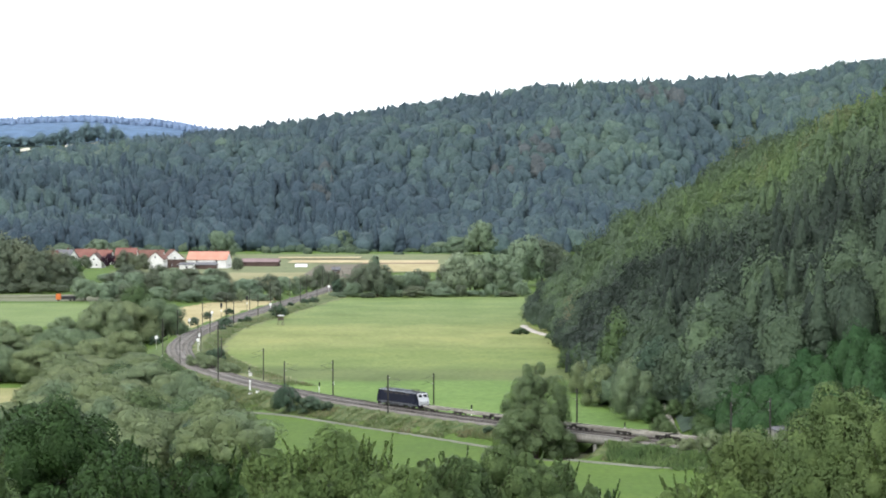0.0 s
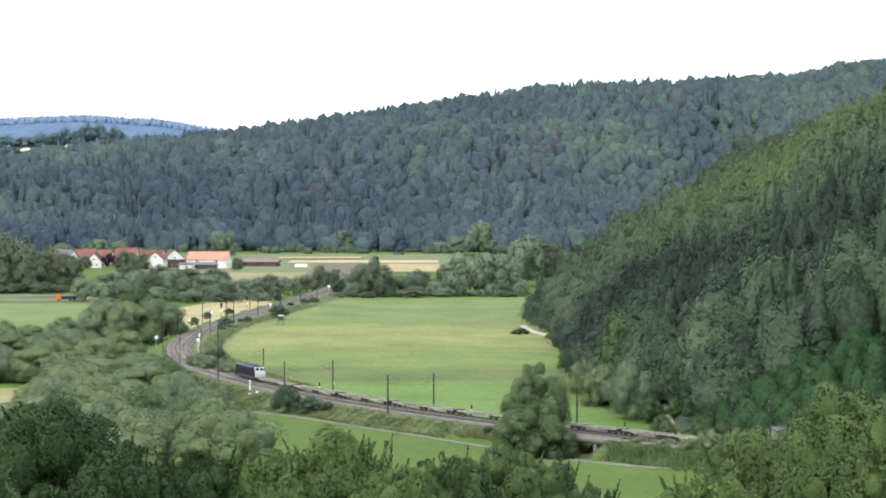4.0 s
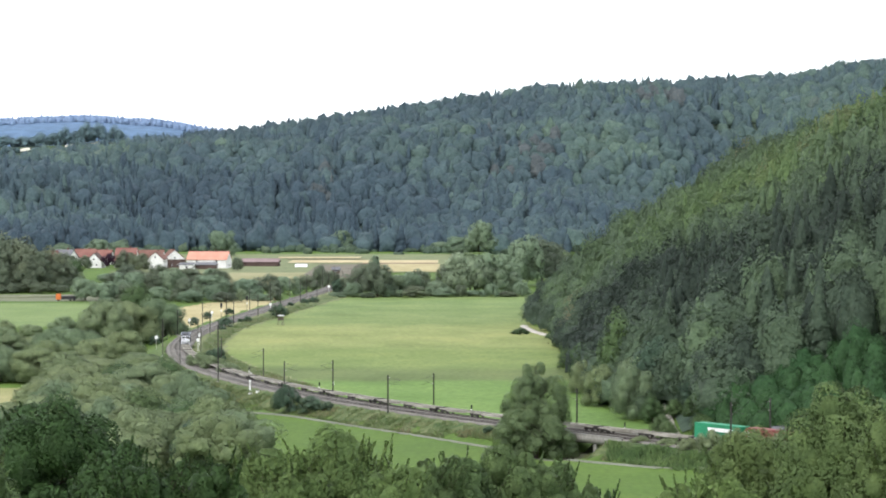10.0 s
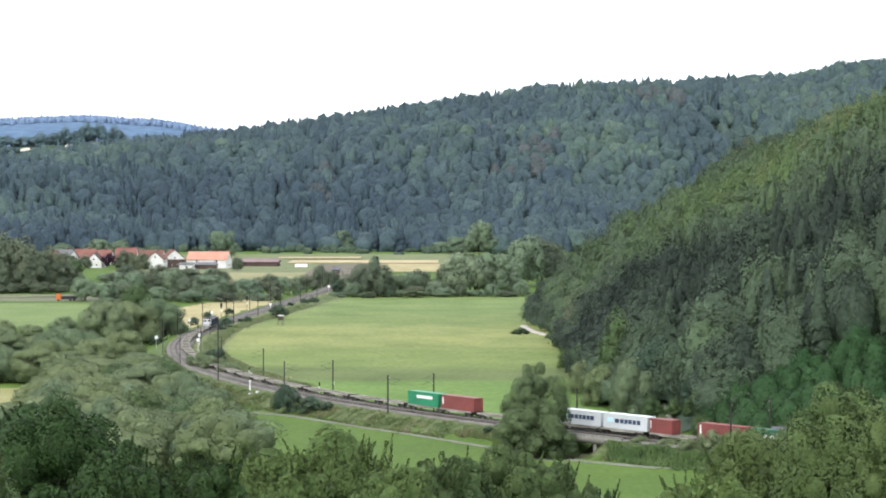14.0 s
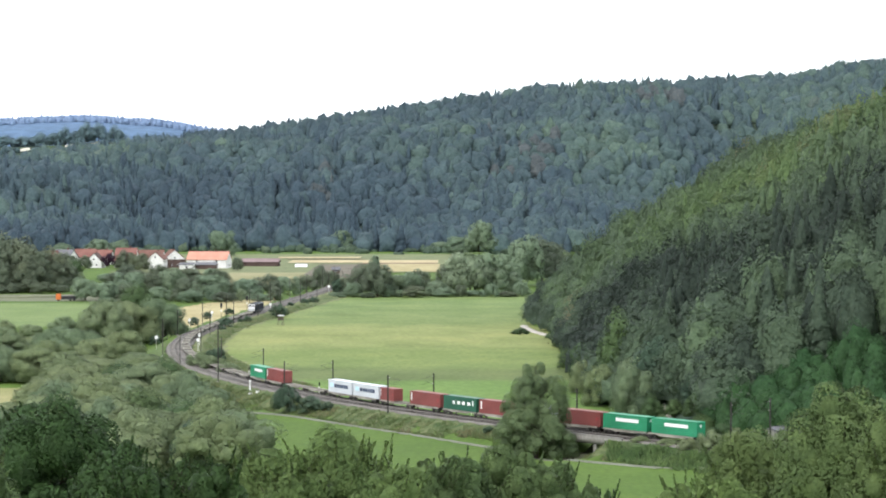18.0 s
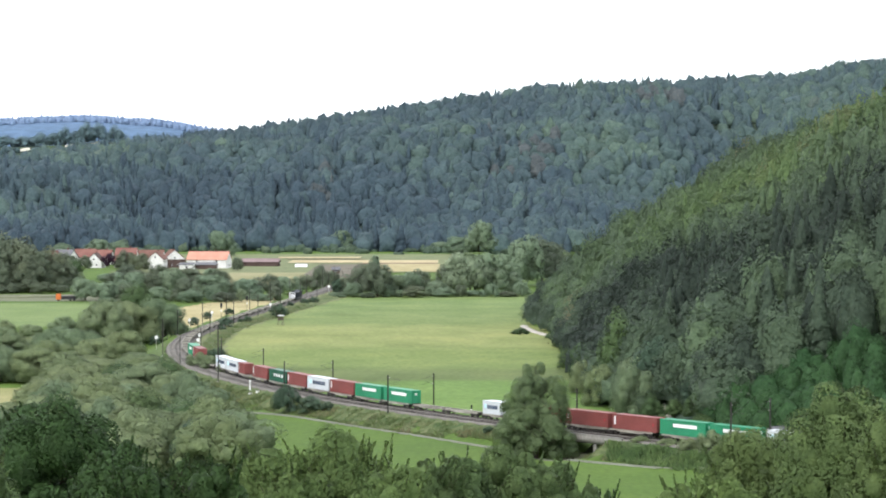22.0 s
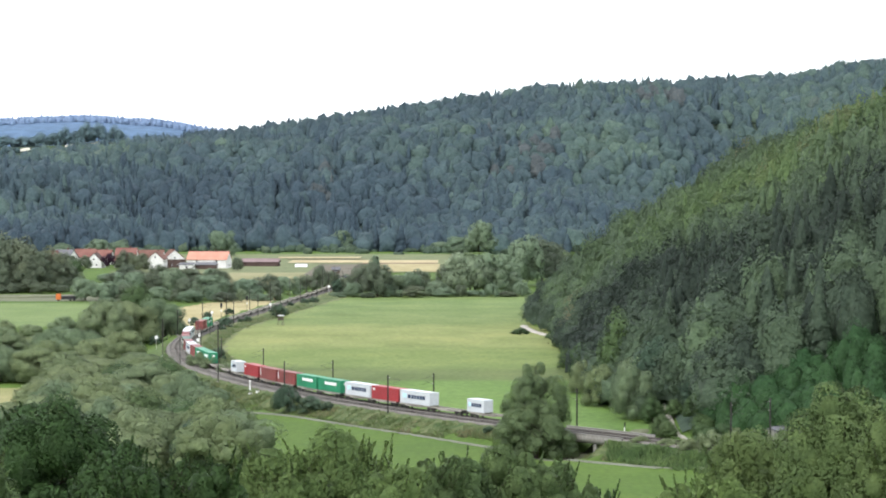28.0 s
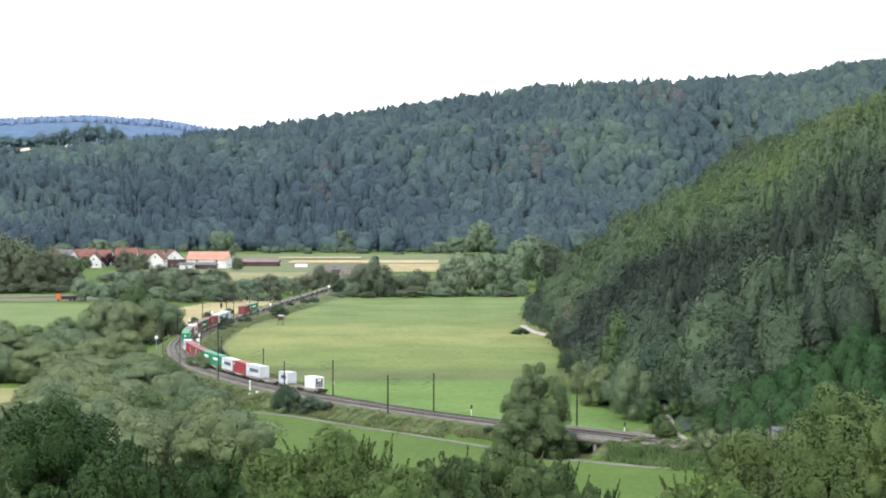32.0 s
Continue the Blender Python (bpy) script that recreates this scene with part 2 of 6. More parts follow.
# ---- the land ----
GX = np.unique(np.concatenate([np.arange(-3000, -260, 90), np.arange(-260, 260, 4.0), np.arange(260, 520, 13), np.arange(520, 3001, 80)]))
GY = np.unique(np.concatenate([np.arange(-260, 300, 14), np.arange(300, 960, 4.0), np.arange(960, 1300, 9), np.arange(1300, 2500, 20), np.arange(2500, 4901, 60)]))
ground = tagged(sheet("ground", GX, GY, 0.0, SOIL, None), "green valley floor rising into wooded hills", "ground", kind="structure")


def swept(name, profile, a0, a1, step, mat, parent=None, off=0.0):
    """A profile of (offset, height) carried along the line."""
    arcs = np.arange(a0, a1 + step, step)
    v = [beside(a, o + off, h) for a in arcs for o, h in profile]
    n = len(profile)
    q = [(i * n + j, (i + 1) * n + j, (i + 1) * n + (j + 1) % n, i * n + (j + 1) % n) for i in range(len(arcs) - 1) for j in range(n)]
    return mesh(name, v, q, mat, parent=parent)


# ---- woods: one mesh a wood, from a few crowns ----
def ico(level):
    bm = bmesh.new()
    bmesh.ops.create_icosphere(bm, subdivisions=level, radius=1)
    v = np.array([q.co[:] for q in bm.verts])
    f = np.array([[q.index for q in p.verts] for p in bm.faces])
    bm.free()
    return v, f


ICO = {k: ico(k) for k in (1, 2, 3, 4, 5)}


def unit(v):
    return v / np.maximum(np.linalg.norm(v, axis=1), 1e-6)[:, None]


def joined(pieces):
    vs, fs, ns, base = [], [], [], 0
    for v, f, n in pieces:
        vs.append(v)
        fs.append(f + base)
        ns.append(n)
        base += len(v)
    return np.concatenate(vs), np.concatenate(fs), np.concatenate(ns)


def bumps(p, size, seed, layers=3):
    """Uneven rounded swellings with creases between them, about -0.5 to 0.5, over places p."""
    rng = np.random.RandomState(seed)
    out = 0
    for k in range(layers):
        w = 0
        for _ in range(4):
            way = unit(rng.normal(size=(1, 3)))[0] * 3.1416 / (size * 0.5 ** k) * rng.uniform(0.7, 1.3)
            w = w + np.sin(p @ way + rng.uniform(0, 6.283))
        out = out + 0.55 ** k * (np.abs(w) ** 0.8 / 1.6 - 0.62)
    return out * 0.6


def vertex_normals(v, f):
    fn = np.cross(v[f[:, 1]] - v[f[:, 0]], v[f[:, 2]] - v[f[:, 0]])
    n = np.zeros_like(v)
    for k in range(3):
        np.add.at(n, f[:, k], fn)
    return unit(n)


def clumps(rng, p, lie, facing, size, scatter=0.5):
    """Single pointed leaf clumps at p, lying roughly across the ways given."""
    n = unit(lie + rng.normal(scale=scatter, size=p.shape))
    u = unit(np.cross(n, rng.normal(size=p.shape)))
    w = np.cross(n, u)
    q = size * rng.uniform(0.6, 1.4, (len(p), 1))
    v = np.stack([p + u * q, p - u * q * 0.7 + w * q * 0.8, p - u * q * 0.7 - w * q * 0.8], 1).reshape(-1, 3)
    return v, np.arange(len(v)).reshape(-1, 3), unit(facing + 0.25 * (n - lie)).repeat(3, 0)


def boughed(seed, boughs, level, tall, wide, base, count, size, thick=(0.15, 0.25), taper=0.0, lows=1.9, core=0.6, rough=0.4, shell=(0.84, 1.11)):
    """A crown of many uneven boughs round a heart: a dark solid inside each, and leaf clumps all round it."""
    rng = np.random.RandomState(seed)
    mid, half = np.array([0, 0, (base + tall) / 2]), np.array([wide / 2, wide / 2, (tall - base) / 2])
    heart = mid - [0, 0, half[2] * 0.35]
    balls = [(mid - [0, 0, half[2] * 0.1], half * 0.55)]
    for k in range(boughs):
        h = 1 - (k + 0.5) / boughs * lows
        a = k * 2.4 + rng.uniform(-0.8, 0.8)
        e = (math.sqrt(max(0.05, 1 - h * h)) if h > 0 else 0.78 + 0.22 * math.sqrt(1 - h * h)) * (1 - taper * max(h, 0))
        t = rng.uniform(*thick)
        c = mid + np.array([math.cos(a) * e, math.sin(a) * e, h]) * half * (1 - t) * rng.uniform(0.7, 1.1)
        balls.append((c, half * 2 * t * np.array([1, 1, rng.uniform(0.75, 1.2)])))
    out = []
    girth = np.array([r.prod() ** (2 / 3) for c, r in balls])
    girth[0] *= 0.3
    lump_size = 0.16 * (wide + tall)
    for (c, r), g in zip(balls, girth / girth.sum()):
        d, f = ICO[level]
        p = c + d * r
        p = c + d * r * core * (1 + rough * bumps(p, lump_size, seed) + rng.normal(scale=0.05, size=len(d)))[:, None]
        keep = np.max(p[f][:, :, 2], axis=1) > base
        out.append((p, f[keep], unit(vertex_normals(p, f) + 0.8 * unit((p - heart) / half))))
        d = unit(rng.normal(size=(int(count * g * 1.9), 3)))
        d[:, 2] = np.where(d[:, 2] < -0.75, -d[:, 2], d[:, 2])
        reach = (1 + rough * bumps(c + d * r, lump_size, seed)) * (shell[0] + (shell[1] - shell[0]) * rng.uniform(0, 1, len(d)) ** 0.7)
        p = c + d * r * reach[:, None]
        free = p[:, 2] > base
        for c2, r2 in balls:
            free &= (((p - c2) / (r2 * core * 0.95)) ** 2).sum(1) > 1
        p, d = p[free], d[free]
        out.append(clumps(rng, p, d, unit(1.0 * d + 0.4 * unit((p - heart) / half)), size, 0.32))
    return joined(out)


def broad_crown(seed, level, leaf, size, rough=0.45, taper=0.06, shell=(0.92, 1.05), loose=0.3):
    """A crown for the woods, one uneven dome: z from 0 to 1, 1 wide."""
    rng = np.random.RandomState(seed)
    heart, half = np.array([0, 0, 0.15]), np.array([0.5, 0.5, 0.5])

    def dome(d, at):
        p = d * (at * (1 + rough * bumps(d, 0.7, seed)))[:, None]
        p[:, :2] *= 1 - taper * np.clip(p[:, 2:], -0.5, 1)
        p = p * half + [0, 0, 0.5]
        p[:, 2] = (p[:, 2] - 0.3) / 0.7
        return p

    d, f = ICO[level]
    v = dome(d, 0.9 + rng.normal(scale=0.035, size=len(d)))
    f = f[np.max(d[f][:, :, 2], axis=1) > -0.3]
    n = unit(vertex_normals(v, f) + 0.35 * unit(v - heart))
    d = unit(rng.normal(size=(leaf, 3)))
    d[:, 2] = np.where(d[:, 2] < -0.3, -d[:, 2], d[:, 2])
    p = dome(d, rng.uniform(shell[0], shell[1], leaf))
    soft = dome(d * 0 + unit(d + 0.01), np.ones(leaf))
    lean = unit(unit(soft - heart) + 0.9 * unit(d) * (0.6 + rough * bumps(d, 0.7, seed)[:, None]))
    return joined([(v, f, n), clumps(rng, p, d, lean, size, loose)])


def spruce_crown(seed, rings, sides, leaf=0, size=0.03, loose=0.3, stray=1.14):
    """A pointed conifer: z from 0 to 1, about 0.42 wide, in ragged drooping tiers."""
    rng = np.random.RandomState(seed)
    z = np.linspace(0.0, 1.0, rings + 1)[:-1]
    a = np.arange(sides) / sides * 6.283
    v = []
    for k, h in enumerate(z):
        rr = (0.215 * (1 - h) ** 0.8 + 0.008) * (1.06 if k % 2 == 0 else 0.86) * rng.uniform(0.8, 1.14, sides)
        t = a + k * 0.4
        v.append(np.stack([np.cos(t) * rr, np.sin(t) * rr, h - 0.10 * rr / 0.2 * (k % 2 == 0) + rng.uniform(-0.012, 0.012, sides)], 1))
    v = np.concatenate(v + [np.array([[0, 0, 1.0]])])
    f = []
    for k in range(len(z) - 1):
        for i in range(sides):
            p, q = k * sides + i, k * sides + (i + 1) % sides
            f += [(p, q, q + sides), (p, q + sides, p + sides)]
    base = (len(z) - 1) * sides
    f += [(base + i, base + (i + 1) % sides, len(v) - 1) for i in range(sides)]
    f = np.array(f)
    n = vertex_normals(v, f)
    out = unit(v * [1, 1, 0] + [0, 0, 0.09])
    n = unit(n + 0.5 * out)
    if not leaf:
        return v, f, n
    h = 1 - np.sqrt(rng.uniform(0.002, 1, leaf))
    a = rng.uniform(0, 6.283, leaf)
    rr = (0.22 * (1 - h) ** 0.8 + 0.012) * rng.uniform(0.82, stray, leaf)
    p = np.stack([np.cos(a) * rr, np.sin(a) * rr, h - 0.06 * rr / 0.2], 1)
    way = unit(np.stack([np.cos(a), np.sin(a), np.full(leaf, 0.55)], 1))
    return joined([(v, f, n), clumps(rng, p, way, way, size, loose)])


def wood(name, places, heights, widths, kinds, crowns, mat, label, rng, category="woodland", drift=0.0, up=1.1, vary=0.14, dead=None, land=terrain):
    """One mesh of many trees. places: x, y; the crowns stand on the land."""
    z = land(places[:, 0], places[:, 1])
    vs, fs, ns, sp, base = [], [], [], [], 0
    tone = np.clip(0.42 + drift + 0.28 * waves(places[:, 0], places[:, 1], 260, 51) + rng.normal(scale=vary, size=len(places)), 0.001, 0.93)
    if dead is not None:
        tone = np.where(dead, 0.999, tone)
    for (x, y), h, w, k, zz, hue in zip(places, heights, widths, kinds, z, tone):
        v, f, n = crowns[k]
        a = rng.uniform(0, 6.283)
        ca, sa = math.cos(a) * w, math.sin(a) * w
        o = np.empty_like(v)
        o[:, 0], o[:, 1], o[:, 2] = v[:, 0] * ca - v[:, 1] * sa + x, v[:, 0] * sa + v[:, 1] * ca + y, v[:, 2] * h + zz
        m = np.empty_like(n)
        m[:, 0], m[:, 1], m[:, 2] = (n[:, 0] * ca - n[:, 1] * sa) / w, (n[:, 0] * sa + n[:, 1] * ca) / w, n[:, 2] * up
        m = unit(m)
        vs.append(o)
        fs.append(f + base)
        ns.append(m)
        sp.append(np.full(len(v), hue))
        base += len(v)
    return tagged(mesh(name, np.concatenate(vs), np.concatenate(fs), mat, np.concatenate(sp), normals=np.concatenate(ns)), label, category, kind="stuff")


def scattered(rng, x0, x1, y0, y1, gap, keep):
    xs, ys = np.meshgrid(np.arange(x0, x1, gap), np.arange(y0, y1, gap))
    p = np.stack([xs.reshape(-1), ys.reshape(-1)], 1) + rng.uniform(-0.42, 0.42, (xs.size, 2)) * gap
    return p[keep(p[:, 0], p[:, 1])]


rng = np.random.RandomState(4)
FAR_CROWNS = [broad_crown(s, 2, 200, 0.04) for s in range(10)] + [spruce_crown(s, 12, 8, 120, 0.026) for s in range(4)]
spots = scattered(rng, -520, 560, 1745, 2410, 10.2, lambda x, y: (np.abs(x) < y * 0.19 + 25) & (y > 1765 + 40 * waves(x, x * 0, 500, 11, 2)))
spots = np.concatenate([spots, scattered(rng, -560, -250, 2480, 2760, 12.0, lambda x, y: x > -y * 0.19 - 25)])
spots = spots[~((spots[:, 0] < -345) & (spots[:, 1] > 2582))]      # the high fields
pick = rng.randint(0, 10, len(spots))
height = terrain(spots[:, 0], spots[:, 1])
leafy = np.exp(-((spots[:, 0] - 150) / 75) ** 2 - ((height - 76) / 26) ** 2) + np.exp(-((spots[:, 0] - 330) / 90) ** 2 - ((height - 120) / 18) ** 2)
firs = np.exp(-((spots[:, 0] - 255) / 42) ** 2 - ((height - 112) / 18) ** 2) + 0.6 * smooth(40, -80, spots[:, 0]) * smooth(70, 25, height)
spruce = rng.uniform(size=len(spots)) < np.clip(0.13 + 0.45 * firs - 0.3 * leafy + 0.25 * (waves(spots[:, 0], spots[:, 1], 170, 23) > 0.15), 0.02, 0.8)
pick = np.where(spruce, rng.randint(10, 14, len(spots)), pick)
tall = rng.uniform(10.5, 20.5, len(spots)) * np.where((spots[:, 0] < -250) & (spots[:, 1] > 2390), 0.7, 1.0) * np.where((spots[:, 0] < -345) & (spots[:, 1] > 2545), 0.32, 1.0) * np.where(spruce, 1.15, 1.0)
high = (terrain(spots[:, 0], spots[:, 1]) + tall - 50) / spots[:, 1]
across = spots[:, 0] / spots[:, 1]
clear = (across < 0.066) | (high > -0.05 + (across - 0.066) * 0.56)     # not behind the spur
spots, tall, pick, spruce, leafy, firs, height = spots[clear], tall[clear], pick[clear], spruce[clear], leafy[clear], firs[clear], height[clear]
withered = np.zeros(len(spots))
for px, pz, wide, deep in ((72, 72, 28, 24), (205, 128, 24, 9), (-95, 44, 8, 8), (-60, 60, 8, 8), (-235, 60, 10, 10)):      # stands of withered trees
    withered = np.maximum(withered, np.exp(-((spots[:, 0] - px) / wide) ** 2 - ((height - pz) / deep) ** 2))
withered = rng.uniform(size=len(spots)) < 0.28 * withered
wood("ridge_wood", spots, tall, np.where(spruce, 22, 17.0) * rng.uniform(0.6, 1.35, len(spots)), pick, FAR_CROWNS, WOOD_FAR, "dense mixed forest covering a long ridge, blue with haze", rng,
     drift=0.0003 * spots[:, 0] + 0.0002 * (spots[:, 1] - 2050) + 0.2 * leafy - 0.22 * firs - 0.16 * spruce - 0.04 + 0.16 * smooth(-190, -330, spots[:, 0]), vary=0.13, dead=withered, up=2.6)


def YOUNG(x, y):
    """Where young trees grow at the foot of the spur."""
    return (foot_distance(x, y) < np.clip(5 + (x - 56) * 0.8, 3, 25) + 2 * waves(x, y, 40, 19)) & (x > 0.1135 * y) & (y < 530)


def BANKSIDE(x, y):
    off, top, along = near_line(x, y)
    return (off < -6.6) & (off > -12.6 - 1.0 * waves(x, y, 40, 21) - 2.5 * ((x > 27) | (x < 0))) & (x < 90) & ~(np.abs(along + 60) < 8.5)


SPUR_CROWNS = [broad_crown(40 + s, 2, 1900, 0.027, 0.5, 0.06, (0.93, 1.06), 0.38) for s in range(8)] + [spruce_crown(50 + s, 18, 9, 1200, 0.017, 0.4, 1.22) for s in range(4)]
spots = scattered(rng, 28, 240, 420, 958, 7.0, lambda x, y: (foot_distance(x, y) > 1.5) & (x < y * 0.19 + 14) & ~YOUNG(x, y) & ~((np.abs(x - 48) < 2.2) & (y < 505)))
pick = rng.randint(0, 8, len(spots))
depth_in = foot_distance(spots[:, 0], spots[:, 1])
spruce = (rng.uniform(size=len(spots)) < np.clip(0.4 + 0.006 * (spots[:, 0] - 80) - 0.003 * (spots[:, 1] - 620), 0.04, 0.7)) & (depth_in > 16)
pick = np.where(spruce, rng.randint(8, 12, len(spots)), pick)
tall = rng.uniform(10.5, 18, len(spots)) * np.where(spruce, 1.2, 1.0) * (0.6 + 0.4 * smooth(2, 22, depth_in))
# tone mixes leaf colour with painted shade and haze: dark foot, paler upper slope
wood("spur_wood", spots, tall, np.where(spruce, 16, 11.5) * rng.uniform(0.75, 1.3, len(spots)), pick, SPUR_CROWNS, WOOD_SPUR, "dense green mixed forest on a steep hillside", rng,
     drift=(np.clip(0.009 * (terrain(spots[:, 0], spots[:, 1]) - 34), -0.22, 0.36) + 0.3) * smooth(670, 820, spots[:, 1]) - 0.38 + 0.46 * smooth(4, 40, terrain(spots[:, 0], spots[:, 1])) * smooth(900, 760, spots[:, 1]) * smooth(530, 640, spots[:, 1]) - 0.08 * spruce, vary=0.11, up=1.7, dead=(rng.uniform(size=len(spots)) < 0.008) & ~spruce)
tagged(sheet("forest_floor", np.arange(24, 260, 5.0), np.arange(420, 985, 5.0), 0.4, FOREST_FLOOR, lambda x, y: foot_distance(x, y) > 2.0), "dark forest floor under the spur wood", "forest floor", kind="structure")
tagged(sheet("forest_floor", np.arange(-560, 600, 20.0), np.arange(1740, 2800, 20.0), 1.5, FOREST_FLOOR,
             lambda x, y: (y > 1772 + 40 * waves(x, x * 0, 500, 11, 2))), "dark forest floor under the ridge wood", "forest floor", kind="structure")

# ---- the railway ----
BALLAST = two_scale("ballast_stone", (0.125, 0.115, 0.104), (0.20, 0.184, 0.166), 0.15, 5.0, 0.95, 0, 0.5, 0.08)
STEEL = two_scale("rail_steel", (0.05, 0.042, 0.038), (0.10, 0.085, 0.075), 0.4, 9.0, 0.45, 0.6, 0.05)
SLEEPER = two_scale("sleeper_concrete", (0.15, 0.14, 0.125), (0.22, 0.205, 0.185), 0.3, 8.0, 0.9)
A0, A1 = START - 330, START + STEP * 17 + 80
ballast = tagged(swept("ballast_bed", [(-6.3, -0.95), (-5.6, -0.22), (-2.55, -0.22), (-2.0, -0.34), (-1.45, -0.22), (1.6, -0.22), (2.3, -0.95)], A0, A1, 5.0, BALLAST),
                 "grey stone ballast bed of a double-track railway", "track bed", kind="structure")
for track_off in (0.0, -4.0):
    track = thing("railway_track", "pair of steel rails on concrete sleepers", "railway track", "railway tracks")
    track["kind"] = "structure"
    for side in (-0.75, 0.75):
        swept("rail", [(-0.075, -0.17), (-0.075, -0.14), (-0.036, -0.03), (-0.036, 0.0), (0.036, 0.0), (0.036, -0.03), (0.075, -0.14), (0.075, -0.17)], A0, A1, 5.0, STEEL, track, track_off + side)
    vs, fs = [], []
    for a in np.arange(START - 60, START + 640, 0.62):
        p, r = rail(a), beside(a, 1.0) - rail(a)
        d = Vector((-r.y, r.x, 0))
        b = len(vs)
        for up in (-0.3, -0.165):
            for s, e in ((-1.3, -0.13), (1.3, -0.13), (1.3, 0.13), (-1.3, 0.13)):
                vs.append(p + r * (track_off + s) + d * e + Vector((0, 0, up)))
        fs += [(b + 4, b + 5, b + 6, b + 7), (b, b + 1, b + 5, b + 4), (b + 1, b + 2, b + 6, b + 5), (b + 2, b + 3, b + 7, b + 6), (b + 3, b, b + 4, b + 7)]
    tagged(mesh("sleepers", vs, fs, SLEEPER, parent=track), "concrete sleepers", kind="stuff")

# ---- the train ----
CAR_FRAME = two_scale("wagon_frame", (0.17, 0.155, 0.13), (0.36, 0.34, 0.29), 0.25, 5.0, 0.8)
DARK_STEEL = two_scale("dark_running_gear", (0.02, 0.018, 0.016), (0.05, 0.045, 0.04), 0.5, 6.0, 0.75)
movers = []        # (thing, metres from the engine's rear to its middle, length between the points that follow the line, height)


def bogie(parent, x):
    bm = bmesh.new()
    for y in (-1.0, 1.0):
        prism(bm, [(y - 0.07, 0.42), (y + 0.07, 0.42), (y + 0.07, 0.78), (y - 0.07, 0.78)], x - 1.25, x + 1.25)
    box(bm, x - 0.2, x + 0.2, -1.0, 1.0, 0.45, 0.8)
    for e in (-0.9, 0.9):
        for y in (-1.0, 1.0):
            box(bm, x + e - 0.16, x + e + 0.16, y - 0.13, y + 0.13, 0.33, 0.62, 0.03)
    b = part("bogie", bm, DARK_STEEL, parent, "dark steel bogie frame")
    for e in (-0.9, 0.9):
        bm = bmesh.new()
        rod(bm, (x + e, -0.8, 0.46), (x + e, 0.8, 0.46), 0.08)
        for y in (-0.75, 0.75):
            rod(bm, (x + e, y - 0.07, 0.46), (x + e, y + 0.07, 0.46), 0.46, n=16)
        part("wheelset", bm, DARK_STEEL, b)
    return b


def container_wagon(length, at):
    """An open skeleton wagon in two platforms on three bogies."""
    car = thing("container_wagon", "rust-brown skeleton flat wagon of a container train", "wagon", "container wagons")
    h = length / 2 - 0.65
    for x0, x1 in ((-h, -0.25), (0.25, h)):
        m = (x0 + x1) / 2
        for y in (-1.12, 1.12):
            bm = bmesh.new()
            low = [(x0, 0.86), (x0 + 2.2, 0.86), (x0 + 3.4, 0.62), (x1 - 3.4, 0.62), (x1 - 2.2, 0.86), (x1, 0.86), (x1, 1.14), (x0, 1.14)]
            a = [bm.verts.new((x, y - 0.09, z)) for x, z in low]
            b = [bm.verts.new((x, y + 0.09, z)) for x, z in low]
            bm.faces.new(a)
            bm.faces.new(b[::-1])
            for i in range(8):
                bm.faces.new((a[i], b[i], b[(i + 1) % 8], a[(i + 1) % 8]))
            bmesh.ops.recalc_face_normals(bm, faces=bm.faces)
            part("side_sill", bm, CAR_FRAME, car, "rusty fish-bellied side sill")
        for k in range(6):
            x = x0 + 0.15 + (x1 - x0 - 0.3) * k / 5
            part("cross_beam", box(bmesh.new(), x - 0.13, x + 0.13, -1.03, 1.03, 0.82, 1.1), CAR_FRAME, car)
        for x in (x0 + 0.5, x1 - 0.5):
            for y in (-1.17, 1.17):
                part("corner_support", box(bmesh.new(), x - 0.14, x + 0.14, y - 0.12, y + 0.12, 1.14, 1.2), CAR_FRAME, car)
    for x in (-h + 1.6, 0.0, h - 1.6):
        bogie(car, x)
    for s in (-1, 1):
        bm = bmesh.new()
        box(bm, min(s * h, s * (h + 0.08)), max(s * h, s * (h + 0.08)), -1.25, 1.25, 0.78, 1.16)
        part("end_beam", bm, DARK_STEEL, car)
        for y in (-0.875, 0.875):
            bm = bmesh.new()
            rod(bm, (s * (h + 0.08), y, 1.02), (s * (h + 0.55), y, 1.02), 0.1)
            rod(bm, (s * (h + 0.55), y, 1.02), (s * (h + 0.62), y, 1.02), 0.23, n=14)
            part("buffer", bm, DARK_STEEL, car)
    return car


PAINTS = {
    "green": plain("green_container_paint", (0.022, 0.235, 0.115), 0.5),
    "dark_green": plain("dark_green_container_paint", (0.016, 0.10, 0.058), 0.5),
    "red": plain("oxide_red_container_paint", (0.215, 0.056, 0.050), 0.55),
    "bright_red": plain("bright_red_container_paint", (0.32, 0.034, 0.040), 0.5),
    "bright_white": plain("clean_white_container_paint", (0.80, 0.81, 0.81), 0.5, 0, 0.05),
    "white": plain("light_grey_container_paint", (0.58, 0.61, 0.63), 0.5, 0, 0.06),
}
PAINT_WHITE = plain("white_lettering_paint", (0.82, 0.82, 0.80), 0.5, 0, 0.04)
PAINT_NAVY = plain("dark_blue_lettering_paint", (0.03, 0.05, 0.10), 0.5)
PAINT_CYAN = plain("pale_blue_emblem_paint", (0.55, 0.80, 0.88), 0.5, 0, 0.04)


